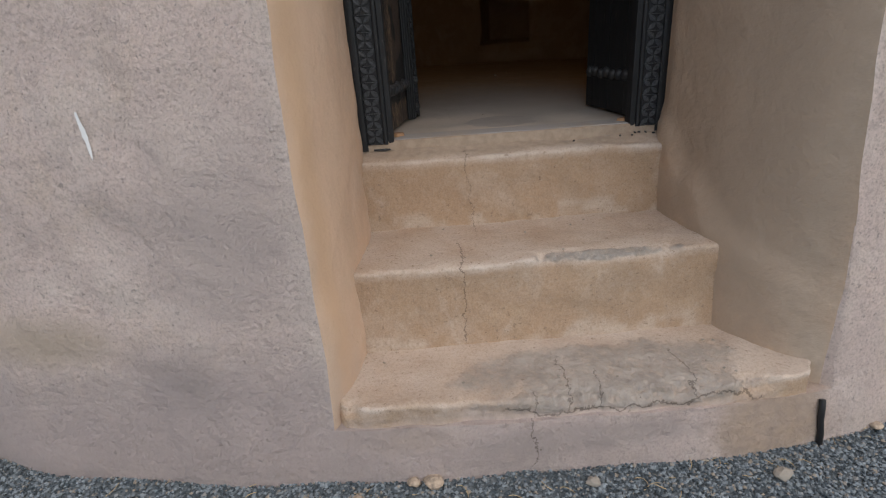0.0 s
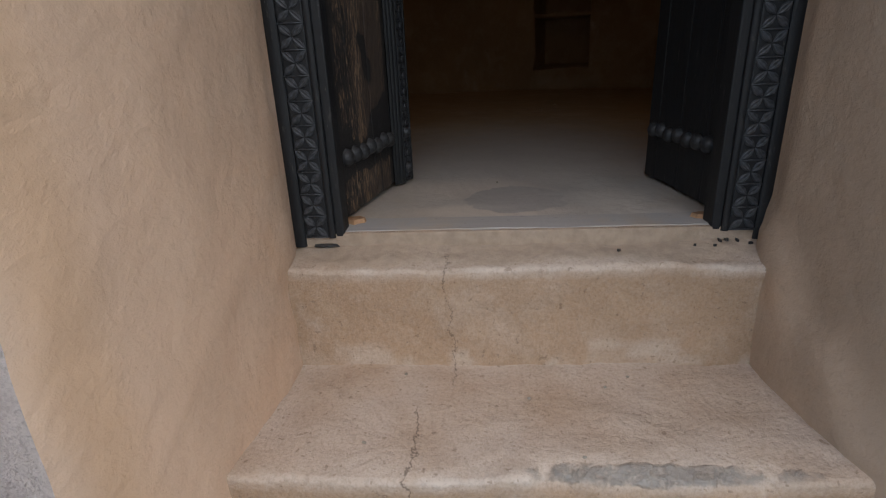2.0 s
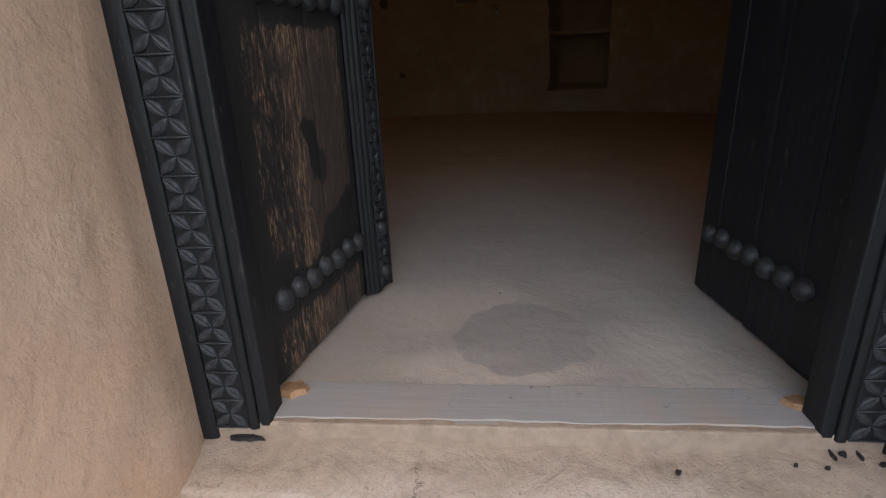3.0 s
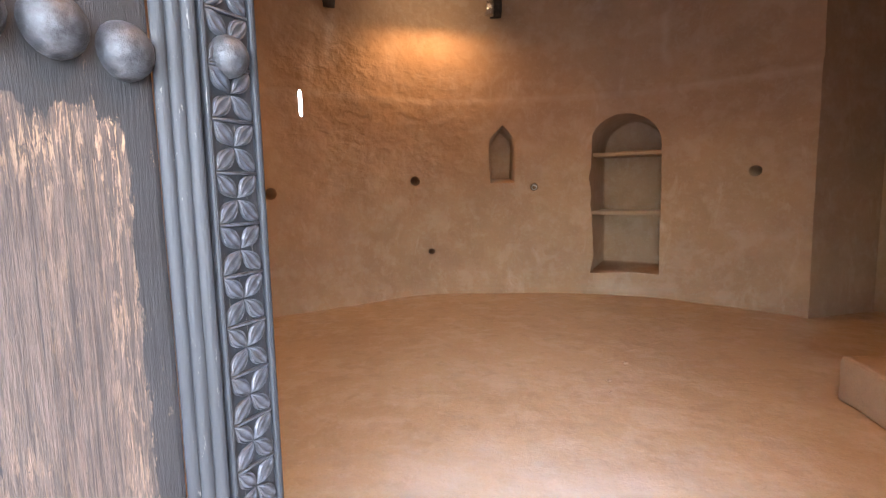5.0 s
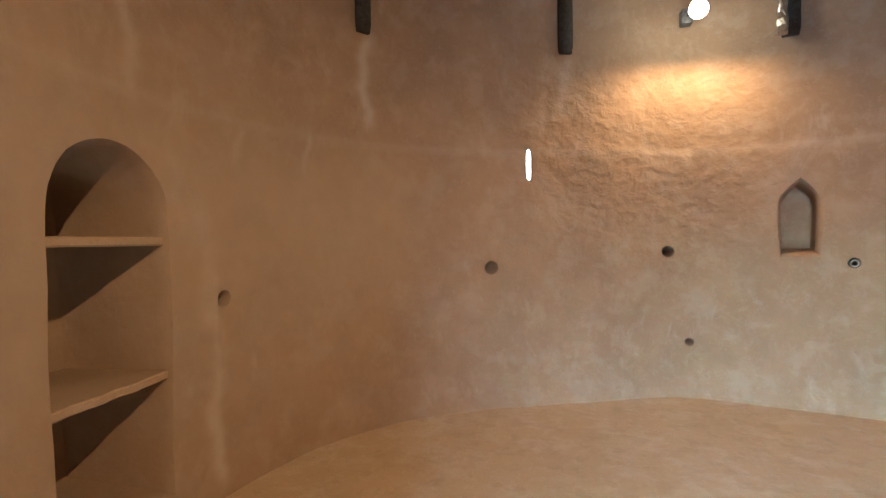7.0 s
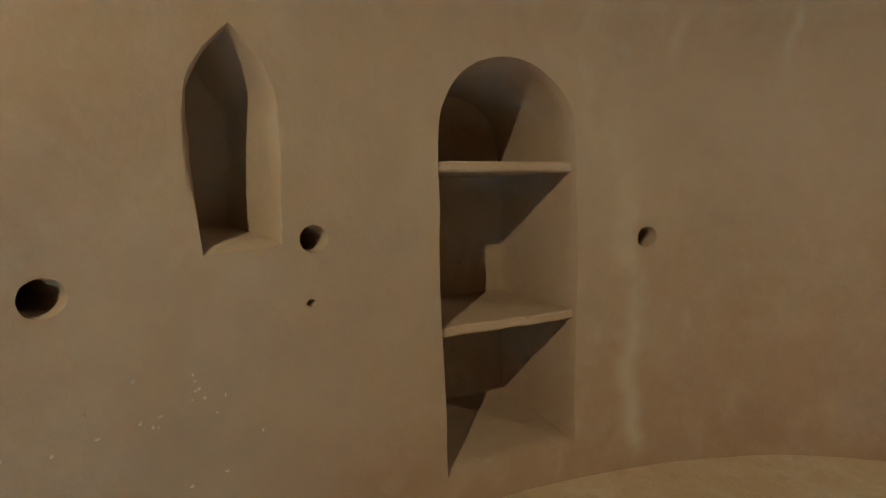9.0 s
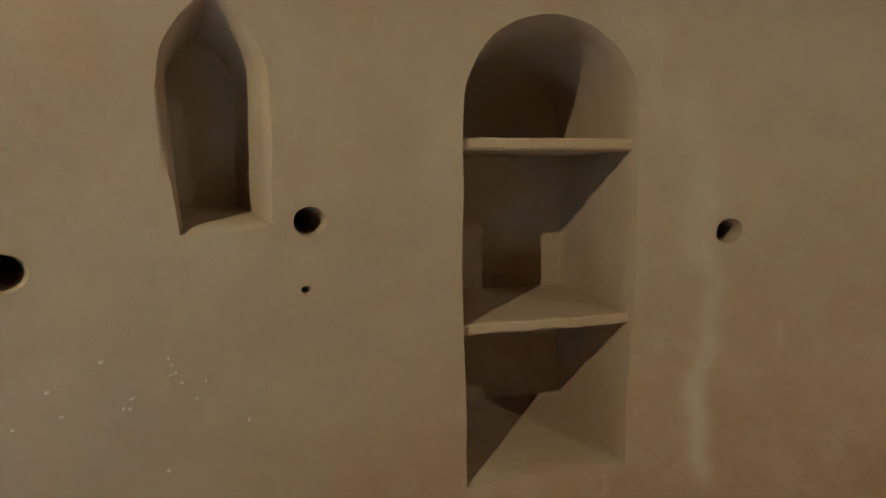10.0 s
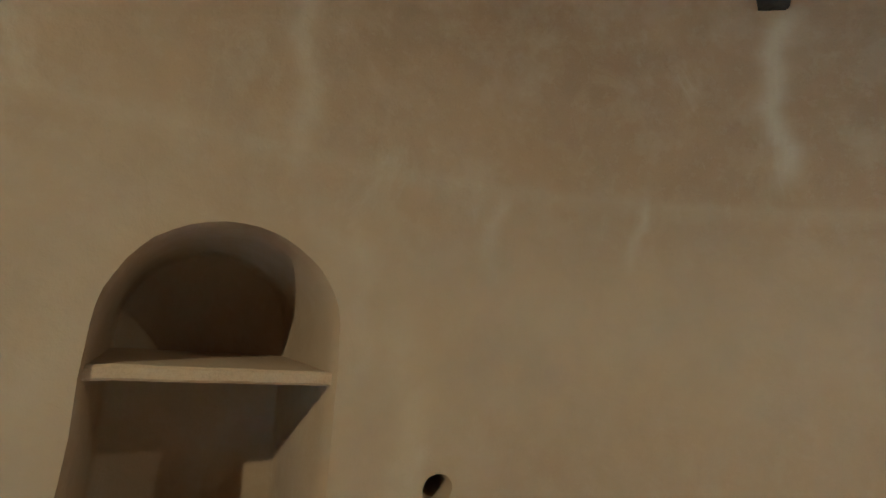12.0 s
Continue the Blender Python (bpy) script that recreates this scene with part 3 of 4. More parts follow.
    paleness = np.maximum(paleness, corner * 0.8 * (vs[:, 1] < 1.45))
    done.attributes.new("paleness", "FLOAT", "POINT").data.foreach_set("value", paleness.astype(np.float32))
    rough = np.clip((deg - 93) / 16, 0, 1) * np.clip((153 - deg) / 16, 0, 1) * np.clip((z - 1.6) / 1.0, 0, 1) * np.clip((4.3 - z) / 0.6, 0, 1) * (rad < 3.15)
    done.attributes.new("rough", "FLOAT", "POINT").data.foreach_set("value", rough.astype(np.float32))
    return tagged(ob, "thick round mud-plastered tower wall with niches and peg holes", "wall", "", "structure")


tower = build_tower()


def floor_mesh():
    nu, nv, pts = 300, 90, []
    for j in range(nv):
        for i in range(nu):
            d = 360 * i / nu
            a = radians(d)
            c, s = math.cos(a), math.sin(a)
            top = 3.24
            if s < 0:
                reach = (CY - 2.125) / -s
                x = CX + reach * c
                top = reach if -0.62 < x < 1.26 else top
            if 6 < d < 46:
                top = 3.95
            r = top * (1 - (1 - j / (nv - 1)) ** 1.5)
            x, y = CX + r * c, CY + r * s
            pts.append((x, y, FLOOR + wob((x, y, 0), 1.2, 0.007) + wob((x, y, 3), 6, 0.003)))
    return pts, nu, nv


floor = smooth(from_grid("floor", *floor_mesh(), plaster_floor, True))
tagged(floor, "uneven dusty mud floor with a grey cement patch", "floor", "", "structure")

bm = bmesh.new()
bmesh.ops.create_cone(bm, cap_ends=True, segments=96, radius1=4.5, radius2=4.5, depth=0.3, matrix=Matrix.Translation((CX, CY, CEIL + 0.16)))
tagged(part("ceiling", bm, plaster_ceiling), "dim mud and palm-log ceiling above the room", "ceiling", "", "structure")

bm = bmesh.new()
bmesh.ops.create_grid(bm, x_segments=2, y_segments=2, size=400, matrix=Matrix.Translation((0, 0, GRAVEL)))
tagged(part("ground", bm, ground_mat), "blue-grey crushed gravel ground with sandy patches", "ground", "", "structure")


# ---- steps in the doorway ----
def wall_front(x, z):
    """How far ahead the outer face of the tower stands at x."""
    deg = math.degrees(math.atan2(-math.sqrt(4.25 ** 2 - (x - CX) ** 2), x - CX)) % 360
    return CY - math.sqrt(outer_r(deg, z) ** 2 - (x - CX) ** 2)


def step_mesh(name, y0, y1, z0, z1, label, nose=0.03, back_rise=0.0, chips=(), ends=(-0.46, 1.12), follow=False):
    """One plastered step with a rounded, chipped nosing."""
    prof = [(y0 - 0.012, z0)]
    n = 14
    prof += [(y0 - 0.012 + 0.012 * k / n + 0.006 * math.sin(math.pi * k / n), z0 + (z1 - nose - z0) * k / n) for k in range(1, n)]
    prof += [(y0 + nose - nose * math.cos(a), z1 - nose + nose * math.sin(a)) for a in (math.pi / 2 * k / 7 for k in range(8))]
    m = 18
    prof += [(y0 + nose + (y1 - y0 - nose) * k / m, z1 + back_rise * k / m + (0.02 * step01(k, m - 3, m) if not back_rise else 0)) for k in range(1, m + 1)]
    nx, pts, pale = 130, [], []
    for y, z in prof:
        for i in range(nx):
            x = ends[0] + (ends[1] - ends[0]) * i / (nx - 1)
            bow = wob((x * 1.2, y0, 0), 1.5, 0.016)
            edge = math.exp(-((y - y0) ** 2 + (z - z1) ** 2) / 0.0012)
            front = wall_front(x, z1) - 0.003 - y0 + 0.05 * (step01(x, -0.36, -0.41) + step01(x, 1.13, 1.17)) + 0.004 * step01(z + wob((x, 0, 2), 7, 0.03), 0.125, 0.105) if follow else 0.0
            dy = front + bow * (0.3 if follow else 1) * step01(z, z0, z1) + wob((x, z * 2, y0 + 4), 6, 0.007)
            dz = wob((x, y * 2, z1), 4, 0.008) + wob((x, y, z1 + 7), 14, 0.003)
            for cx, half, deep in chips:
                g = step01(abs(x - cx), half, half * 0.6) * edge
                bite = deep * g * (0.65 + wob((x, y, 2), 22, 0.7))
                dy, dz = dy + bite, dz - bite * 0.7
            dz -= edge * (abs(wob((x, 3, y0), 9, 0.008)) + abs(wob((x, 5, y0), 31, 0.004)))
            pts.append((x, y + dy, z + dz))
            # tread: dusty pallor plus overhead sky light, both in the colour; lip: worn edge
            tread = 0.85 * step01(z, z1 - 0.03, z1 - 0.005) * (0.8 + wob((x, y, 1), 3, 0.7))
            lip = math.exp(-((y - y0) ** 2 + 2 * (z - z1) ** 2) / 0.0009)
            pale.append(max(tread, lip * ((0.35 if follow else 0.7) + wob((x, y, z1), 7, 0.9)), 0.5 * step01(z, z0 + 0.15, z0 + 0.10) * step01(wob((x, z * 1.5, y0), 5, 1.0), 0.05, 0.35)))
    ob = smooth(from_grid(name, pts, nx, len(prof), plaster_step))
    ob.data.attributes.new("paleness", "FLOAT", "POINT").data.foreach_set("value", [min(1, max(0, v)) for v in pale])
    return tagged(ob, label, "step", "steps up to the door", "structure")


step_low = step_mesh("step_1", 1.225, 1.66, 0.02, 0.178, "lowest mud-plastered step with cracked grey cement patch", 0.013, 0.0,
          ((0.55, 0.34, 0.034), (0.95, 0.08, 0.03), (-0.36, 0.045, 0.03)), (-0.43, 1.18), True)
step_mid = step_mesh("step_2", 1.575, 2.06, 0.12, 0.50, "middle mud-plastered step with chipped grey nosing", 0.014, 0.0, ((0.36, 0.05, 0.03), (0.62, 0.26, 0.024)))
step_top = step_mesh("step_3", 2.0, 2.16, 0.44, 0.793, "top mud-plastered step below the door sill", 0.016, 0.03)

bm = box((-0.30, 2.118, 0.79), (0.975, 2.172, 0.8535), 0.004)
tagged(part("door_sill", bm, plaster_step), "low worn sill under the open door", "sill", "", "structure")


bm = box((-0.235, 2.1345, 0.842), (0.905, 2.252, 0.856), 0.002)
bmesh.ops.subdivide_edges(bm, edges=[e for e in bm.edges if abs(e.verts[0].co.x - e.verts[1].co.x) > 0.5], cuts=60)
for v in bm.verts:
    v.co.y += wob((v.co.x * 2, 1 if v.co.y > 2.2 else 4, 0), 5, 0.006)
    v.co.z += wob((v.co.x, v.co.y * 3, 2), 4, 0.002)
tagged(part("threshold", bm, grey_board), "worn grey threshold board across the doorway", "threshold", "", "structure")


# ---- carved double door ----
DOOR_TOP = 2.80


# across a leaf: a thin rim, a groove, the hollowed leaf, and the same again
SECTION = ((-1.42, 0), (-1.34, 0.7), (-1.22, 0.7), (-1.08, 0), (-0.92, 0.95), (-0.45, 0.66), (0, 0.55), (0.45, 0.66), (0.92, 0.95), (1.08, 0), (1.22, 0.7), (1.34, 0.7), (1.42, 0))


def petal(bm, cx, cz, angle, length, wide, high, y):
    """One raised leaf shape, with a ridge down its middle, standing out towards -y."""
    ca, sa = math.cos(angle), math.sin(angle)
    rows = []
    for k in range(7):
        f = k / 6
        half = wide * math.sin(math.pi * f) ** 1.1
        up = high * min(1.0, 7 * f, 7 * (1 - f))
        row = []
        for s, h in SECTION:
            u, v = length * f, s * half
            row.append(bm.verts.new((cx + u * ca - v * sa, y - up * h - (0 if h else -0.001), cz + u * sa + v * ca)))
        rows.append(row)
    for a, b in zip(rows, rows[1:]):
        for k in range(len(SECTION) - 1):
            bm.faces.new((a[k], a[k + 1], b[k + 1], b[k]))


def carving_mesh(w, h, fat):
    """A square of carving: four leaves that meet in the middle, a ridge below, a small notch above and beneath."""
    bm = bmesh.new()
    for sx, sz in ((1, 1), (-1, 1), (-1, -1), (1, -1)):
        tx, tz = sx * w * 0.47, sz * h * 0.46
        petal(bm, sx * 0.001, sz * 0.001, math.atan2(tz, tx), math.hypot(tx, tz), w * fat, 0.0055, 0.0)
    lo = box((-w / 2, -0.004, -h / 2 - 0.0016), (w / 2, 0.001, -h / 2 + 0.0016), 0.0008, 1)
    me = bpy.data.meshes.new("tmp")
    lo.to_mesh(me)
    lo.free()
    bm.from_mesh(me)
    bpy.data.meshes.remove(me)
    bmesh.ops.recalc_face_normals(bm, faces=bm.faces[:])
    me = bpy.data.meshes.new("carving")
    bm.to_mesh(me)
    bm.free()
    me.materials.append(carved)
    for p in me.polygons:
        p.use_smooth = True
    return me


def dome_mesh(name, r, high):
    bm = bmesh.new()
    rows = []
    for k in range(6):
        a = math.pi / 2 * k / 6
        rr, y = r * math.cos(a), -high * math.sin(a)
        rows.append([bm.verts.new((rr * math.cos(t), y, rr * math.sin(t))) for t in (2 * math.pi * i / 18 for i in range(18))])
    tip = bm.verts.new((0, -high, 0))
    rim = [bm.verts.new((v.co.x * 1.0, 0.004, v.co.z)) for v in rows[0]]
    rows.insert(0, rim)
    for a, b in zip(rows, rows[1:]):
        for i in range(18):
            j = (i + 1) % 18
            bm.faces.new((a[i], a[j], b[j], b[i]))
    for i in range(18):
        bm.faces.new((rows[-1][i], rows[-1][(i + 1) % 18], tip))
    bmesh.ops.recalc_face_normals(bm, faces=bm.faces[:])
    me = bpy.data.meshes.new(name)
    bm.to_mesh(me)
    bm.free()
    me.materials.append(iron)
    for p in me.polygons:
        p.use_smooth = True
    return me


def put(name, me, parent, m):
    ob = new(name, me)
    ob.parent = parent
    ob.matrix_local = m
    return ob


def molding(w, depth, z0, z1, beads):
    """An upright strip whose front swells in rounded beads; front towards -y."""
    n = 10 * beads
    xs = [w * k / n for k in range(n + 1)]
    ys = [-depth * (0.6 + 0.4 * abs(math.sin(math.pi * beads * x / w)) ** 0.6) for x in xs]
    prof = [(0, 0)] + list(zip(xs, ys)) + [(w, 0)]
    bm = bmesh.new()
    nz = 40
    rows = []
    for k in range(nz + 1):
        z = z0 + (z1 - z0) * k / nz
        rows.append([bm.verts.new((x + wob((x, 0, z), 3, 0.002), y + wob((x, 4, z), 14, 0.0016), z)) for x, y in prof])
    for a, b in zip(rows, rows[1:]):
        for i in range(len(prof) - 1):
            bm.faces.new((a[i], a[i + 1], b[i + 1], b[i]))
    bm.faces.new(rows[0])
    bm.faces.new(rows[-1][::-1])
    bmesh.ops.recalc_face_normals(bm, faces=bm.faces[:])
    return bm


def upright(w, depth, z0, z1):
    """A plain upright board with slightly uneven faces; front at y=-depth."""
    bm = box((0, -depth, z0), (w, 0.06, z1), 0.004)
    return bm


TILE = 0.062
frame_carving = carving_mesh(0.066, TILE, 0.104)
leaf_carving = carving_mesh(0.056, 0.0568, 0.128)
stud = dome_mesh("stud", 0.0275, 0.024)
boss = dome_mesh("boss", 0.023, 0.021)


def door_frame():
    base = thing("door_frame", pose(0.3385, 2.12, 0.83), "black carved wooden door frame with dusty leaf carving", "door frame")
    for side in (-1, 1):
        # strips from the outside inwards: start, width, how far they stand out
        for name, x0, w, out in (("outer_fillet", -0.6465, 0.033, 0.012), ("carved_band", -0.6135, 0.068, 0.006), ("inner_fillet", -0.5455, 0.018, 0.010), ("rebate", -0.5275, 0.025, 0.002)):
            low = -0.012 if name == "outer_fillet" else 0.012
            bm = molding(w, out, low, DOOR_TOP - 0.83, 1) if name != "carved_band" and name != "rebate" else upright(w, out, low, DOOR_TOP - 0.83)
            if name in ("outer_fillet", "inner_fillet"):
                extra = box((0, 0, low), (w, 0.06, DOOR_TOP - 0.83))
                me = bpy.data.meshes.new("tmp")
                extra.to_mesh(me)
                extra.free()
                bm.from_mesh(me)
                bpy.data.meshes.remove(me)
            for v in bm.verts:
                v.co.x += x0
                if side > 0:
                    v.co.x = -v.co.x
            bmesh.ops.recalc_face_normals(bm, faces=bm.faces[:])
            part(name, bm, wood_black, base)
        for k in range(31):
            x = 0.5795 * side
            put("carving", frame_carving, base, pose(x, -0.0065, 0.047 + TILE * k))
    bm = box((-0.6465, -0.03, DOOR_TOP - 0.83), (0.6465, 0.06, DOOR_TOP - 0.83 + 0.10), 0.006)
    part("lintel", bm, wood_black, base)
    return base


door_frame()


def bare_wood(x, z):
    """How far the paint is gone at x along the leaf and z up it, and how straw-coloured the wood is there."""
    low = max((r for r in ROWS if r <= z), default=-0.35)
    high = min((r for r in ROWS if r > z), default=2.4)
    above, below = z - low, high - z
    # ragged lower edge: deep by the hinge, high above the last studs
    foot = 0.065 + 0.075 * step01(x, 0.26, 0.36) + wob((x * 3, low * 5, 1), 4, 0.06)
    v = step01(above, foot - 0.012, foot + 0.012) * step01(below, 0.052, 0.072 + wob((x * 4, low, 2), 5, 0.03))
    v *= step01(x, 0.488, 0.472) * (1 - 0.55 * step01(x, 0.235, 0.205)) * step01(x, 0.06, 0.11)
    knot = math.hypot((x - 0.315 + 0.25 * (above - 0.27)) / 0.034, (above - 0.28) / 0.085) + wob((x * 3, z * 2, 7), 6, 0.5)
    v *= step01(knot, 0.85, 1.15)
    straw = step01(x, 0.335 + wob((x, z, 4), 5, 0.08), 0.25) + 0.5 * step01(below, 0.16, 0.08) + 0.35 * step01(x, 0.43, 0.46)
    return v, min(1.0, straw)


def plank_grid(x0, x1, z0, z1, front, worn, material, parent, seed):
    """One upright plank, its paint worn between the stud rows."""
    nx, nz = 24, 260
    pts, wear, straw = [], [], []
    for j in range(nz + 1):
        z = z0 + (z1 - z0) * j / nz
        for i in range(nx + 1):
            x = x0 + (x1 - x0) * i / nx
            edge = 0.004 if i in (0, nx) else 0.0
            pts.append((x, front * (1 - edge / 0.05) + (wob((x * 3, seed, z), 4, 0.0018)), z))
            v, u = bare_wood(x, z)
            wear.append(v * worn)
            straw.append(u)
    faces = []
    for j in range(nz):
        for i in range(nx):
            a = j * (nx + 1) + i
            faces.append((a, a + 1, a + nx + 2, a + nx + 1))
    n = len(pts)
    back = -front * 0.9
    ring = [j * (nx + 1) for j in range(nz, -1, -1)] + list(range(1, nx + 1)) + [j * (nx + 1) + nx for j in range(1, nz + 1)] + [nz * (nx + 1) + i for i in range(nx - 1, 0, -1)]
    for k in ring:
        pts.append((pts[k][0], back, pts[k][2]))
        wear.append(0.0)
        straw.append(0.0)
    m = len(ring)
    for k in range(m):
        q = (k + 1) % m
        faces.append((ring[k], n + k, n + q, ring[q]))
    faces.append(tuple(n + k for k in range(m)))
    me = bpy.data.meshes.new("plank")
    me.from_pydata(pts, [], faces)
    me.attributes.new("wear", "FLOAT", "POINT").data.foreach_set("value", wear)
    me.attributes.new("straw", "FLOAT", "POINT").data.foreach_set("value", straw)
    bm = bmesh.new()
    bm.from_mesh(me)
    bmesh.ops.recalc_face_normals(bm, faces=bm.faces[:])
    bm.to_mesh(me)
    bm.free()
    me.materials.append(material)
    ob = new("plank", me)
    ob.parent = parent
    return ob


ROWS = (0.180, 0.788, 1.378, 1.90)  # heights of the stud rows above the leaf's foot


def door_leaf(hinge, turn, side, label, worn, stile, first=0.102, end=0.60):
    """A leaf of planks from the hinge along +x; its studded face looks to -y (side 1) or +y (side -1)."""
    base = thing("door_leaf", pose(*hinge, 0, 0, turn), label, "door", "leaves of the double door")
    top = DOOR_TOP - hinge[2] - 0.01
    front = -0.022 * side
    for k, (a, b) in enumerate(((0.0, 0.168), (0.170, 0.335), (0.337, 0.516 if stile else 0.50))):
        plank_grid(a, b, 0.003 + 0.003 * k, top, front, worn, wood_worn if worn > 0.3 else wood_black, base, k + 3 * side)
    flip = Matrix.Identity(4) if side > 0 else Matrix.Rotation(math.pi, 4, "Z")
    for z in ROWS[:3]:
        for k in range(7):
            put("stud", stud, base, Matrix.Translation((first + 0.0640 * k, front, z + 0.004 * math.sin(9 * k + z))) @ flip)
    if stile:
        # three beads that climb from the planks to the carved stile, which is turned a little towards the hinge
        bm = molding(0.042, 0.006, 0.0, top, 3)
        climb = Matrix.Rotation(radians(-45), 4, "Z")
        for v in bm.verts:
            v.co = climb @ v.co + Vector((0.5165, -0.0215, 0))
        part("molding", bm, wood_black, base, "black ribbed wooden molding")
        turned = Matrix.Translation((0.550, -0.050, 0)) @ Matrix.Rotation(radians(-7), 4, "Z")
        pieces = [("meeting_stile", box((0, 0, 0.0), (0.073, 0.062, top), 0.003), "carved black meeting stile")]
        pieces += [("rim", box((x0, -0.0075, 0.0), (x1, 0.003, top), 0.003), "") for x0, x1 in ((-0.0005, 0.0055), (0.0655, 0.0735))]
        for name, bm, words in pieces:
            bm.transform(turned)
            part(name, bm, wood_black, base, words)
        for k in range(33):
            put("carving", leaf_carving, base, turned @ pose(0.0355, -0.0005, 0.042 + 0.0568 * k))
        for z in (0.046, *ROWS[:3]):
            put("boss", boss, base, turned @ pose(0.0355, -0.001, z + 0.010))
    else:
        bm = box((0.5025, -0.0222, 0.004), (end, 0.0222, top), 0.0015, 1)
        part("stile", bm, wood_black, base)
    return base


door_leaf((-0.218, 2.19, 0.858), 79.6, 1, "open black wooden door leaf, paint worn to brown wood, iron studs", 1.0, True)
door_leaf((0.934, 2.185, 0.856), 95.5, -1, "open black wooden door leaf with iron stud rows", 0.1, False, 0.150, 0.585)


# ---- shelves in the two arched niches ----
def shelf(niche, z, label):
    deg, z0, w, h, d = niche
    bm = bmesh.new()
    n = 26
    rows = []
    half = w / 2 + 0.018
    for k in range(n + 1):
        x = -half + 2 * half * k / n
        wave = wob((x, z, deg), 6, 0.006)
        front = -0.002 + wob((x, z, deg + 4), 5, 0.01)
        rows.append([bm.verts.new(v) for v in ((x, d - 0.012, wave), (x, front + 0.006, wave), (x, front, wave - 0.008), (x, front, -0.036 + wave), (x, front + 0.007, -0.044 + wave), (x, d - 0.012, -0.044 + wave))])
    for a, b in zip(rows, rows[1:]):
        for i in range(6):
            j = (i + 1) % 6
            bm.faces.new((a[i], a[j], b[j], b[i]))
    bm.faces.new(rows[0])
    bm.faces.new(rows[-1][::-1])
    bmesh.ops.recalc_face_normals(bm, faces=bm.faces[:])
    ob = part("shelf", bm, plaster_shelf)
    ob.matrix_world = wall_frame(deg, z)
    return tagged(ob, label, "shelf", "shelves in the arched niches")


for niche, heights in ((NORTH_NICHE, (1.80, 2.45)), (WEST_NICHE, (1.680, 2.378))):
    for z in heights:
        shelf(niche, z, "mud-plastered shelf board set across an arched niche")


# ---- low earthen bench by the east wall ----
bm = box((0, 0, 0), (1.25, 0.60, 0.27), 0.03, 3)
bmesh.ops.subdivide_edges(bm, edges=bm.edges[:], cuts=5, use_grid_fill=True)
for v in bm.verts:
    v.co += Vector((wob(v.co, 4, 0.012), wob(v.co + Vector((3, 0, 0)), 4, 0.012), wob(v.co + Vector((0, 5, 0)), 4, 0.008)))
bench = smooth(part("earth_bench", bm, plaster_shelf))
bench.matrix_world = pose(2.02, 4.80, FLOOR - 0.005)
tagged(bench, "low pale mud-plastered bench block on the floor", "bench")


# ---- old posts let into the upper wall ----
def wall_post(deg, w, foot):
    h = CEIL - foot + 0.02
    bm = bmesh.new()
    rows = []
    for k in range(13):
        z = h * k / 12
        f = 0.86 if k == 0 else 1.0
        rows.append([bm.verts.new((w / 2 * f * math.cos(a) * 1.05 + wob((a, z, deg), 2, 0.006), 0.05 * f * math.sin(a) + 0.01, z)) for a in (2 * math.pi * i / 14 for i in range(14))])
    for a, b in zip(rows, rows[1:]):
        for i in range(14):
            j = (i + 1) % 14
            bm.faces.new((a[i], a[j], b[j], b[i]))
    bm.faces.new(rows[0][::-1])
    bm.faces.new(rows[-1])
    ob = smooth(part("wall_post", bm, post_wood))
    ob.matrix_world = wall_frame(deg, foot, 0.03)
    return tagged(ob, "dark old wooden post end set upright against the upper wall", "post", "posts round the upper wall")


for deg, w, foot in ((168.9, 0.125, 3.92), (134.5, 0.13, 3.935), (97.6, 0.14, 3.96), (62.6, 0.12, 3.99)):
    wall_post(deg, w, foot)

# crumpled foil on one of the posts
bm = bmesh.new()
bmesh.ops.create_cone(bm, cap_ends=True, segments=18, radius1=0.045, radius2=0.030, depth=0.30)
bmesh.ops.subdivide_edges(bm, edges=bm.edges[:], cuts=4, use_grid_fill=True)
for v in bm.verts:
    v.co += Vector((wob(v.co, 16, 0.016), wob(v.co + Vector((2, 0, 0)), 16, 0.016), wob(v.co, 9, 0.01)))
ob = part("foil_wrap", bm, foil)
ob.matrix_world = wall_frame(98.9, 4.11, 0.11)
tagged(ob, "crumpled silver foil wrapped on a dark post", "foil")


# ---- wall lamps ----
def wall_lamp(place, deg, label):
    base = thing("wall_lamp", Matrix.Translation(place) @ Matrix.Rotation(radians(deg - 90), 4, "Z"), label, "lamp", "wall lamps")
    bm = bmesh.new()
    bmesh.ops.create_uvsphere(bm, u_segments=24, v_segments=16, radius=0.075, matrix=Matrix.Translation((0, 0, 0.09)))
    smooth(part("bulb", bm, glow, base, "glowing warm bulb"))
    bm = bmesh.new()
    bmesh.ops.create_cone(bm, cap_ends=True, segments=24, radius1=0.052, radius2=0.036, depth=0.10, matrix=Matrix.Translation((0, 0.075, 0.155)) @ Matrix.Rotation(radians(-50), 4, "X"))
    smooth(part("socket", bm, lamp_body, base))
    bm = box((-0.012, 0, 0.175), (0.012, 0.46, 0.20), 0.004)
    part("arm", bm, lamp_body, base)
    bm = box((-0.045, 0.36, 0.12), (0.045, 0.50, 0.25), 0.01)
    part("wall_plate", bm, lamp_body, base)
    return base


wall_lamp((-0.669, 7.785, 4.07), 112.5, "lit wall lamp on a short arm high on the mud wall")
wall_lamp((1.10, 2.83, 4.11), 286.6, "lit wall lamp above the doorway on a short arm")


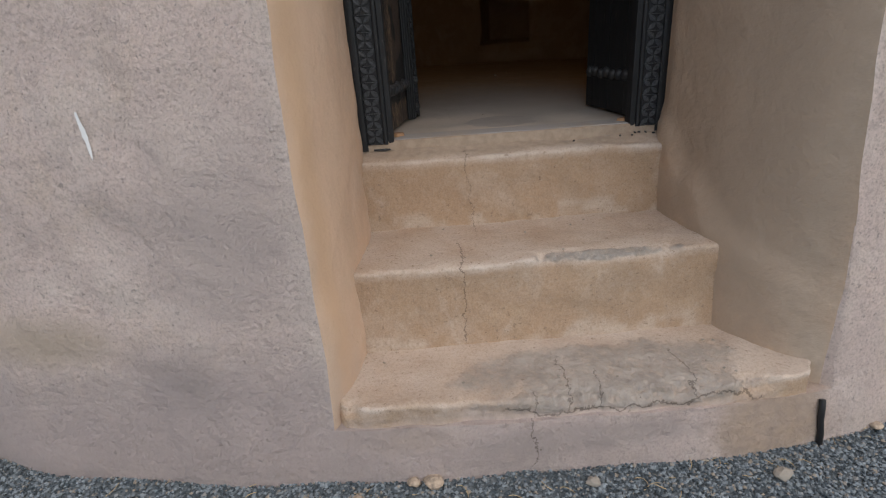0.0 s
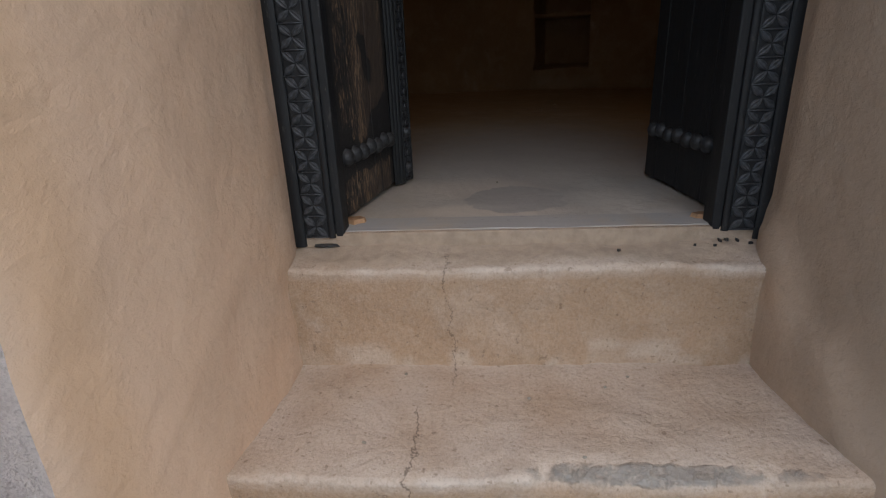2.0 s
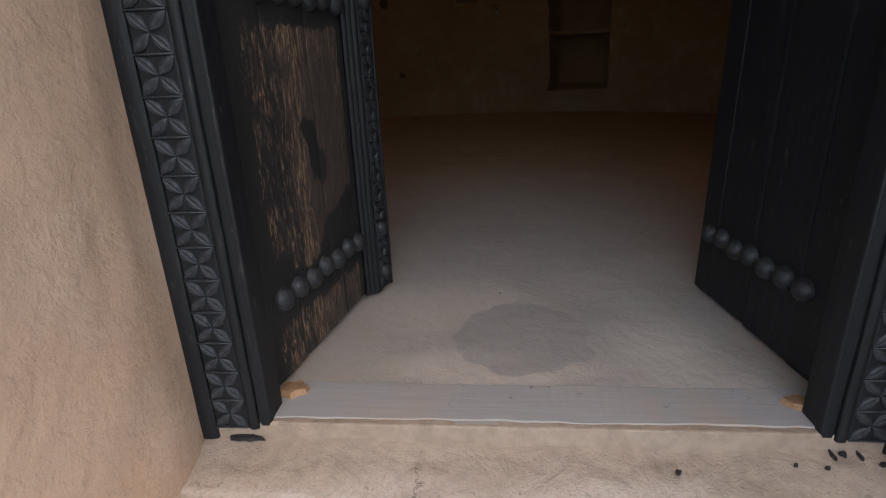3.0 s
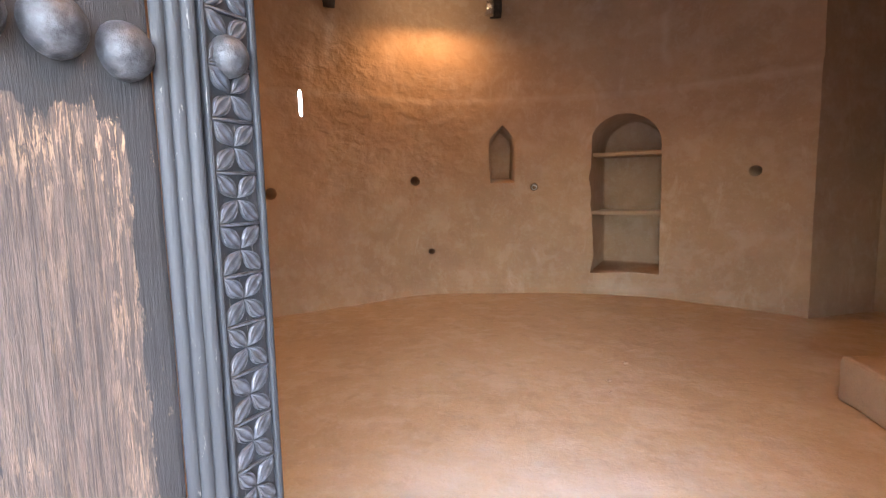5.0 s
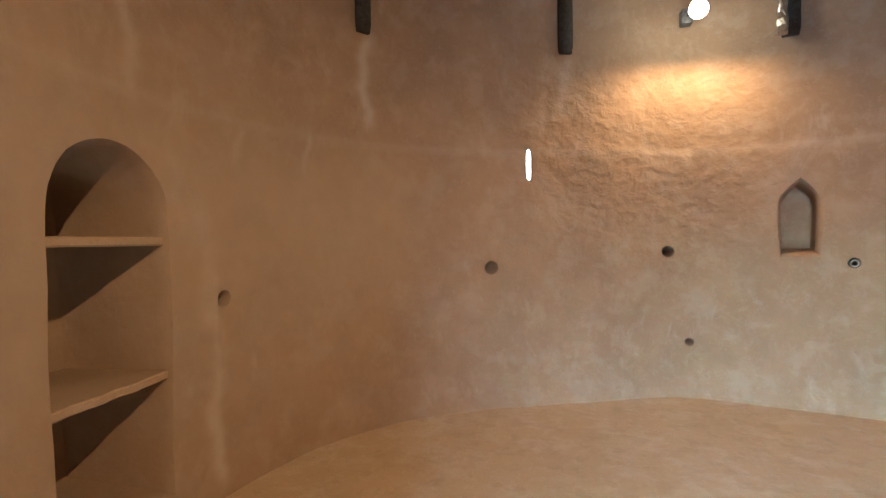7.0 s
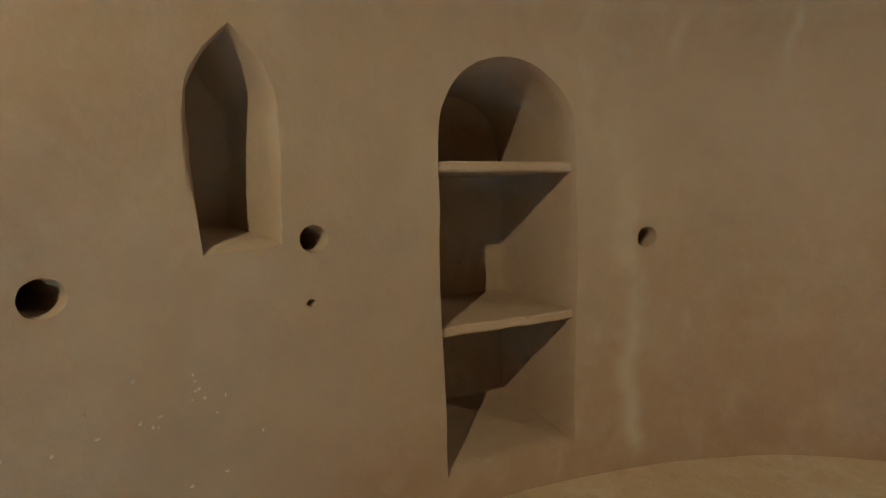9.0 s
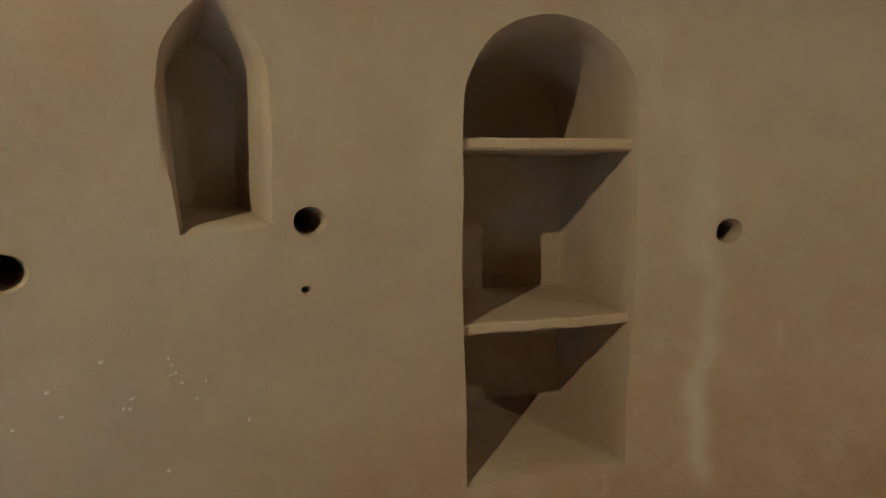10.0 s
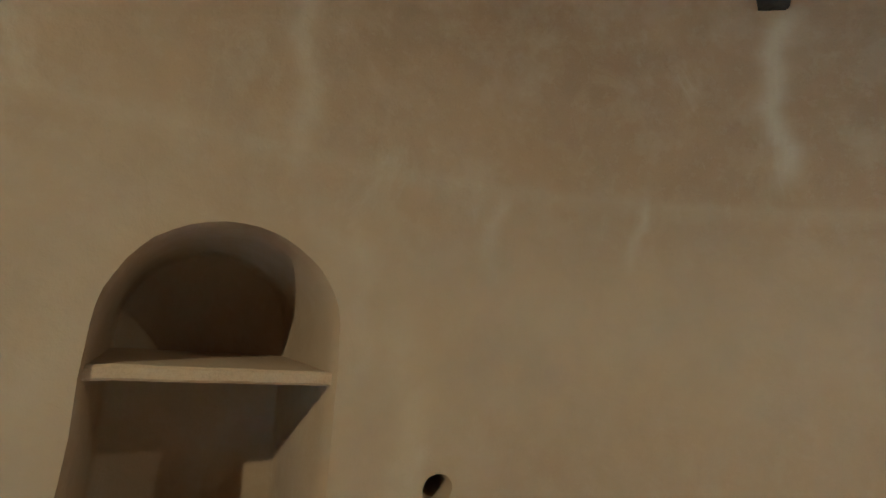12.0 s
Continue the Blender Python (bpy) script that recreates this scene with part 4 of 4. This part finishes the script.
# ---- outside: gravel, stones, pipe, paint smear ----
def rock(name, size, seed, material, label):
    bm = bmesh.new()
    bmesh.ops.create_icosphere(bm, subdivisions=2, radius=1)
    for v in bm.verts:
        k = 1 + wob(v.co + Vector((seed, 0, 0)), 1.1, 0.45)
        v.co = Vector((v.co.x * size[0], v.co.y * size[1], v.co.z * size[2])) * k
    ob = part(name, bm, material)
    return tagged(ob, label, "stone", "loose stones on the gravel")


for k, (x, y, size, mat, words) in enumerate((
        (-0.10, 1.185, (0.034, 0.028, 0.018), tan_stone, "pale tan lump of fallen plaster on the gravel"),
        (-0.165, 1.195, (0.022, 0.018, 0.013), tan_stone, "small tan lump of fallen plaster on the gravel"),
        (-0.339, 1.145, (0.017, 0.015, 0.012), tan_stone, "small pale tan stone on the gravel"),
        (0.988, 1.09, (0.030, 0.024, 0.015), stone_mat, "larger flat grey stone among the gravel"),
        (1.424, 1.25, (0.022, 0.018, 0.013), tan_stone, "pale stone beside the wall foot"),
        (0.40, 1.13, (0.022, 0.018, 0.014), stone_mat, "smooth grey-blue stone among the gravel"))):
    rock("loose_stone", size, k * 3.1, mat, words).location = (x, y, GRAVEL + 0.012 + size[2] * 0.6)


def gravel():
    """Thousands of small crushed stones in one mesh."""
    rng = np.random.default_rng(7)
    count = 76000
    x = rng.uniform(-2.2, 2.3, count)
    wall = CY - np.sqrt(4.28 ** 2 - (x - CX) ** 2)
    y = wall + 0.12 - 0.85 * rng.uniform(0, 1, count) ** 1.15
    bare = rng.uniform(0, 1, count) < 0.3 * (np.sin(x * 5 + 1) * np.sin(y * 7 + 2) < -0.5)
    x, y = x[~bare], y[~bare]
    n = len(x)
    shape = np.array([(1, 0, 0), (-1, 0, 0), (0, 1, 0), (0, -1, 0), (0, 0, 1), (0, 0, -1)], float)
    tri = np.array([(0, 2, 4), (2, 1, 4), (1, 3, 4), (3, 0, 4), (2, 0, 5), (1, 2, 5), (3, 1, 5), (0, 3, 5)])
    size = rng.uniform(0.0038, 0.0095, (n, 1, 1)) * np.array([1.0, 0.8, 0.62])[None, None, :] * rng.uniform(0.75, 1.3, (n, 6, 1))
    p = shape[None] * size
    a, b = rng.uniform(0, 2 * np.pi, n), rng.uniform(-0.6, 0.6, n)
    ca, sa, cb, sb = np.cos(a)[:, None], np.sin(a)[:, None], np.cos(b)[:, None], np.sin(b)[:, None]
    px, py, pz = p[..., 0] * cb + p[..., 2] * sb, p[..., 1], -p[..., 0] * sb + p[..., 2] * cb
    gx, gy = px * ca - py * sa + x[:, None], px * sa + py * ca + y[:, None]
    gz = pz + GRAVEL + 0.003 + rng.uniform(0, 0.007, (n, 1))
    pts = np.stack((gx, gy, gz), -1).reshape(-1, 3)
    faces = (tri[None] + 6 * np.arange(n)[:, None, None]).reshape(-1, 3)
    me = bpy.data.meshes.new("gravel")
    me.from_pydata(pts.tolist(), [], faces.tolist())
    me.materials.append(stone_mat)
    return tagged(new("gravel", me), "loose blue-grey crushed stone spread along the wall", "gravel", "", "stuff")


gravel()


def straws():
    """Bits of dry grass lying along the foot of the wall."""
    rng = random.Random(11)
    bm = bmesh.new()
    for k in range(90):
        x = rng.uniform(-2.0, 2.1)
        y = CY - math.sqrt(4.28 ** 2 - (x - CX) ** 2) - abs(rng.gauss(0, 0.07)) - 0.01
        a, long, bend = rng.gauss(0.2, 0.6), rng.uniform(0.015, 0.055), rng.uniform(-0.9, 0.9)
        last = None
        for i in range(6):
            f = i / 5
            d = a + bend * f
            px, py = x + long * f * math.cos(d), y + long * f * math.sin(d)
            z = GRAVEL + 0.013 + 0.006 * math.sin(3 * f + k)
            ring = [bm.verts.new((px + u * math.sin(d), py - u * math.cos(d), z + v)) for u, v in ((-0.0011, 0), (0, 0.0014), (0.0011, 0))]
            if last:
                for q in range(3):
                    bm.faces.new((last[q], last[(q + 1) % 3], ring[(q + 1) % 3], ring[q]))
            last = ring
    return tagged(part("dry_straw", bm, straw_mat), "scattered bits of dry straw along the wall foot", "straw", "", "stuff")


straws()


def tube(name, points, r, material, closed=True):
    data = bpy.data.curves.new(name, "CURVE")
    data.dimensions, data.bevel_depth, data.bevel_resolution, data.use_fill_caps = "3D", r, 3, closed
    s = data.splines.new("POLY")
    s.points.add(len(points) - 1)
    for p, q in zip(s.points, points):
        p.co = (*q, 1)
    data.materials.append(material)
    ob = new(name, data)
    me = bpy.data.meshes.new_from_object(ob.evaluated_get(bpy.context.evaluated_depsgraph_get()))
    bpy.data.objects.remove(ob)
    return smooth(new(name, me))


pipe = tube("cable_pipe", [(1.183, 1.225, 0.075), (1.180, 1.215, 0.05), (1.184, 1.214, 0.0), (1.192, 1.210, -0.05), (1.195, 1.205, -0.13)], 0.0100, black_plastic)
tagged(pipe, "short black plastic conduit coming out of the gravel at the wall", "pipe")


def outer_spot(deg, z, off):
    r = outer_r(deg, z) + off
    return Vector((CX + r * math.cos(radians(deg)), CY + r * math.sin(radians(deg)), z))


bm = bmesh.new()
rows = []
for k in range(15):
    f = k / 14
    z = 1.122 - 0.128 * f
    half = 0.095 * math.sin(math.pi * min(1, f * 0.9 + 0.12)) ** 0.7 * (1 + wob((f * 3, 1, 0), 3, 0.6))
    mid = 252.75 + 0.2 * f
    rows.append([bm.verts.new(outer_spot(mid + s * half, z, 0.0035)) for s in (-1, -0.3, 0.3, 1)])
for a, b in zip(rows, rows[1:]):
    for i in range(3):
        bm.faces.new((a[i], a[i + 1], b[i + 1], b[i]))
smear = smooth(part("paint_smear", bm, white_paint))
tagged(smear, "thin white paint smear on the outer plaster", "paint smear")


# ---- small marks about the door ----
def splat(name, x, y, z, size, seed, material, label, category, group=""):
    """A thin, ragged blot lying flat."""
    bm = bmesh.new()
    ring = []
    n = 22
    for i in range(n):
        a = 2 * math.pi * i / n
        k = 1 + wob((math.cos(a) + seed, math.sin(a), seed), 1.6, 0.55)
        ring.append((size[0] * k * math.cos(a), size[1] * k * math.sin(a)))
    top = [bm.verts.new((u * 0.85, v * 0.85, size[2])) for u, v in ring]
    low = [bm.verts.new((u, v, -0.004)) for u, v in ring]
    bm.faces.new(top)
    for i in range(n):
        j = (i + 1) % n
        bm.faces.new((low[i], low[j], top[j], top[i]))
    ob = part(name, bm, material)
    ob.location = (x, y, z)
    return tagged(ob, label, category, group)


for k, (x, y, sx, sy) in enumerate(((0.862, 2.108, 0.004, 0.016), (0.882, 2.110, 0.010, 0.007), (0.908, 2.106, 0.004, 0.013), (0.79, 2.084, 0.005, 0.004), (0.84, 2.080, 0.006, 0.004), (0.935, 2.09, 0.008, 0.005), (0.585, 2.063, 0.007, 0.006))):
    splat("paint_spot", x, y, 0.812 + 0.17 * (y - 2.063), (sx * 0.75, sy * 0.75, 0.002), k * 2.3, drip_black, "black paint drip on the plastered sill by the frame", "paint spot", "paint drips on the sill")
splat("paint_spot", -0.222, 2.112, 0.822, (0.034, 0.010, 0.003), 31, drip_black, "black paint blot at the foot of the frame", "paint spot", "paint drips on the sill")
splat("rust_chip", -0.155, 2.215, FLOOR + 0.008, (0.030, 0.024, 0.012), 5, rust, "orange worn wood chip at the hinge foot", "wood chip", "worn hinge feet")
splat("rust_chip", 0.85, 2.20, FLOOR + 0.008, (0.034, 0.020, 0.010), 9, rust, "orange worn wood chip at the hinge foot", "wood chip", "worn hinge feet")
rng = random.Random(5)
for k in range(16):
    x, y = rng.uniform(-0.25, 1.0), rng.uniform(1.26, 1.52)
    z = 0.186
    if k % 3 == 0:
        y, z = rng.uniform(1.63, 1.95), 0.506
    rock("loose_stone", (0.005, 0.004, 0.003), k * 1.7, stone_mat, "tiny dark stone lying on a step").location = (x, y, z)

# crumbs on the floor of the room
for k, (x, y, r, mat, words) in enumerate(((0.788, 5.547, 0.014, tan_stone, "small pale crumb of plaster on the floor"), (0.953, 5.898, 0.017, tan_stone, "pale crumb of plaster on the floor"),
                                           (0.767, 5.354, 0.012, tan_stone, "small pale crumb of plaster on the floor"), (1.77, 8.20, 0.035, stone_mat, "grey stone at the foot of the wall"),
                                           (1.95, 8.02, 0.026, tan_stone, "pale stone at the foot of the wall"), (0.332, 3.11, 0.006, stone_mat, "tiny dark grit on the floor"),
                                           (0.29, 2.72, 0.006, stone_mat, "tiny dark grit on the floor"))):
    crumb = rock("floor_crumb", (r, r * 0.75, r * 0.5), k * 4.3 + 1, mat, words)
    crumb.location = (x, y, FLOOR + r * 0.3)
    tagged(crumb, words, "stone", "crumbs on the floor")


# ---- pale flakes on the west wall ----
for k in range(20):
    deg = rng.gauss(230, 3.0)
    z = rng.gauss(1.63, 0.09)
    bm = bmesh.new()
    w, h = rng.uniform(0.003, 0.008), rng.uniform(0.003, 0.007)
    ring = [bm.verts.new((w * math.cos(a) * (1 + wob((a, k, 0), 2, 0.5)), 0.0, h * math.sin(a))) for a in (2 * math.pi * i / 7 for i in range(7))]
    bm.faces.new(ring)
    bmesh.ops.solidify(bm, geom=bm.faces[:], thickness=0.004)
    ob = part("plaster_flake", bm, pale_flake)
    r = inner_r(deg, z) - 0.001
    ob.matrix_world = Matrix.Translation((CX + r * math.cos(radians(deg)), CY + r * math.sin(radians(deg)), z)) @ Matrix.Rotation(radians(deg - 90), 4, "Z")
    tagged(ob, "tiny pale chip in the mud wall plaster", "plaster flake", "pale chips in the plaster")


# a metal pipe end in one of the peg holes
steel = plain("worn_steel", (0.55, 0.54, 0.52), 0.35, 0.9, 0.25, 60, 0.3)
bm = bmesh.new()
rings = []
for r, y in ((0.020, 0.06), (0.020, -0.012), (0.023, -0.016), (0.029, -0.016), (0.031, -0.010), (0.031, 0.06)):
    rings.append([bm.verts.new((r * math.cos(a), y, r * math.sin(a))) for a in (2 * math.pi * i / 24 for i in range(24))])
for a, b in zip(rings, rings[1:] + rings[:1]):
    for i in range(24):
        j = (i + 1) % 24
        bm.faces.new((a[i], a[j], b[j], b[i]))
bmesh.ops.recalc_face_normals(bm, faces=bm.faces[:])
ob = smooth(part("pipe_end", bm, steel))
ob.matrix_world = wall_frame(89.2, 2.082) @ Matrix.Translation((0.004, 0.03, 0))
tagged(ob, "dull metal pipe end set in a wall hole", "pipe")
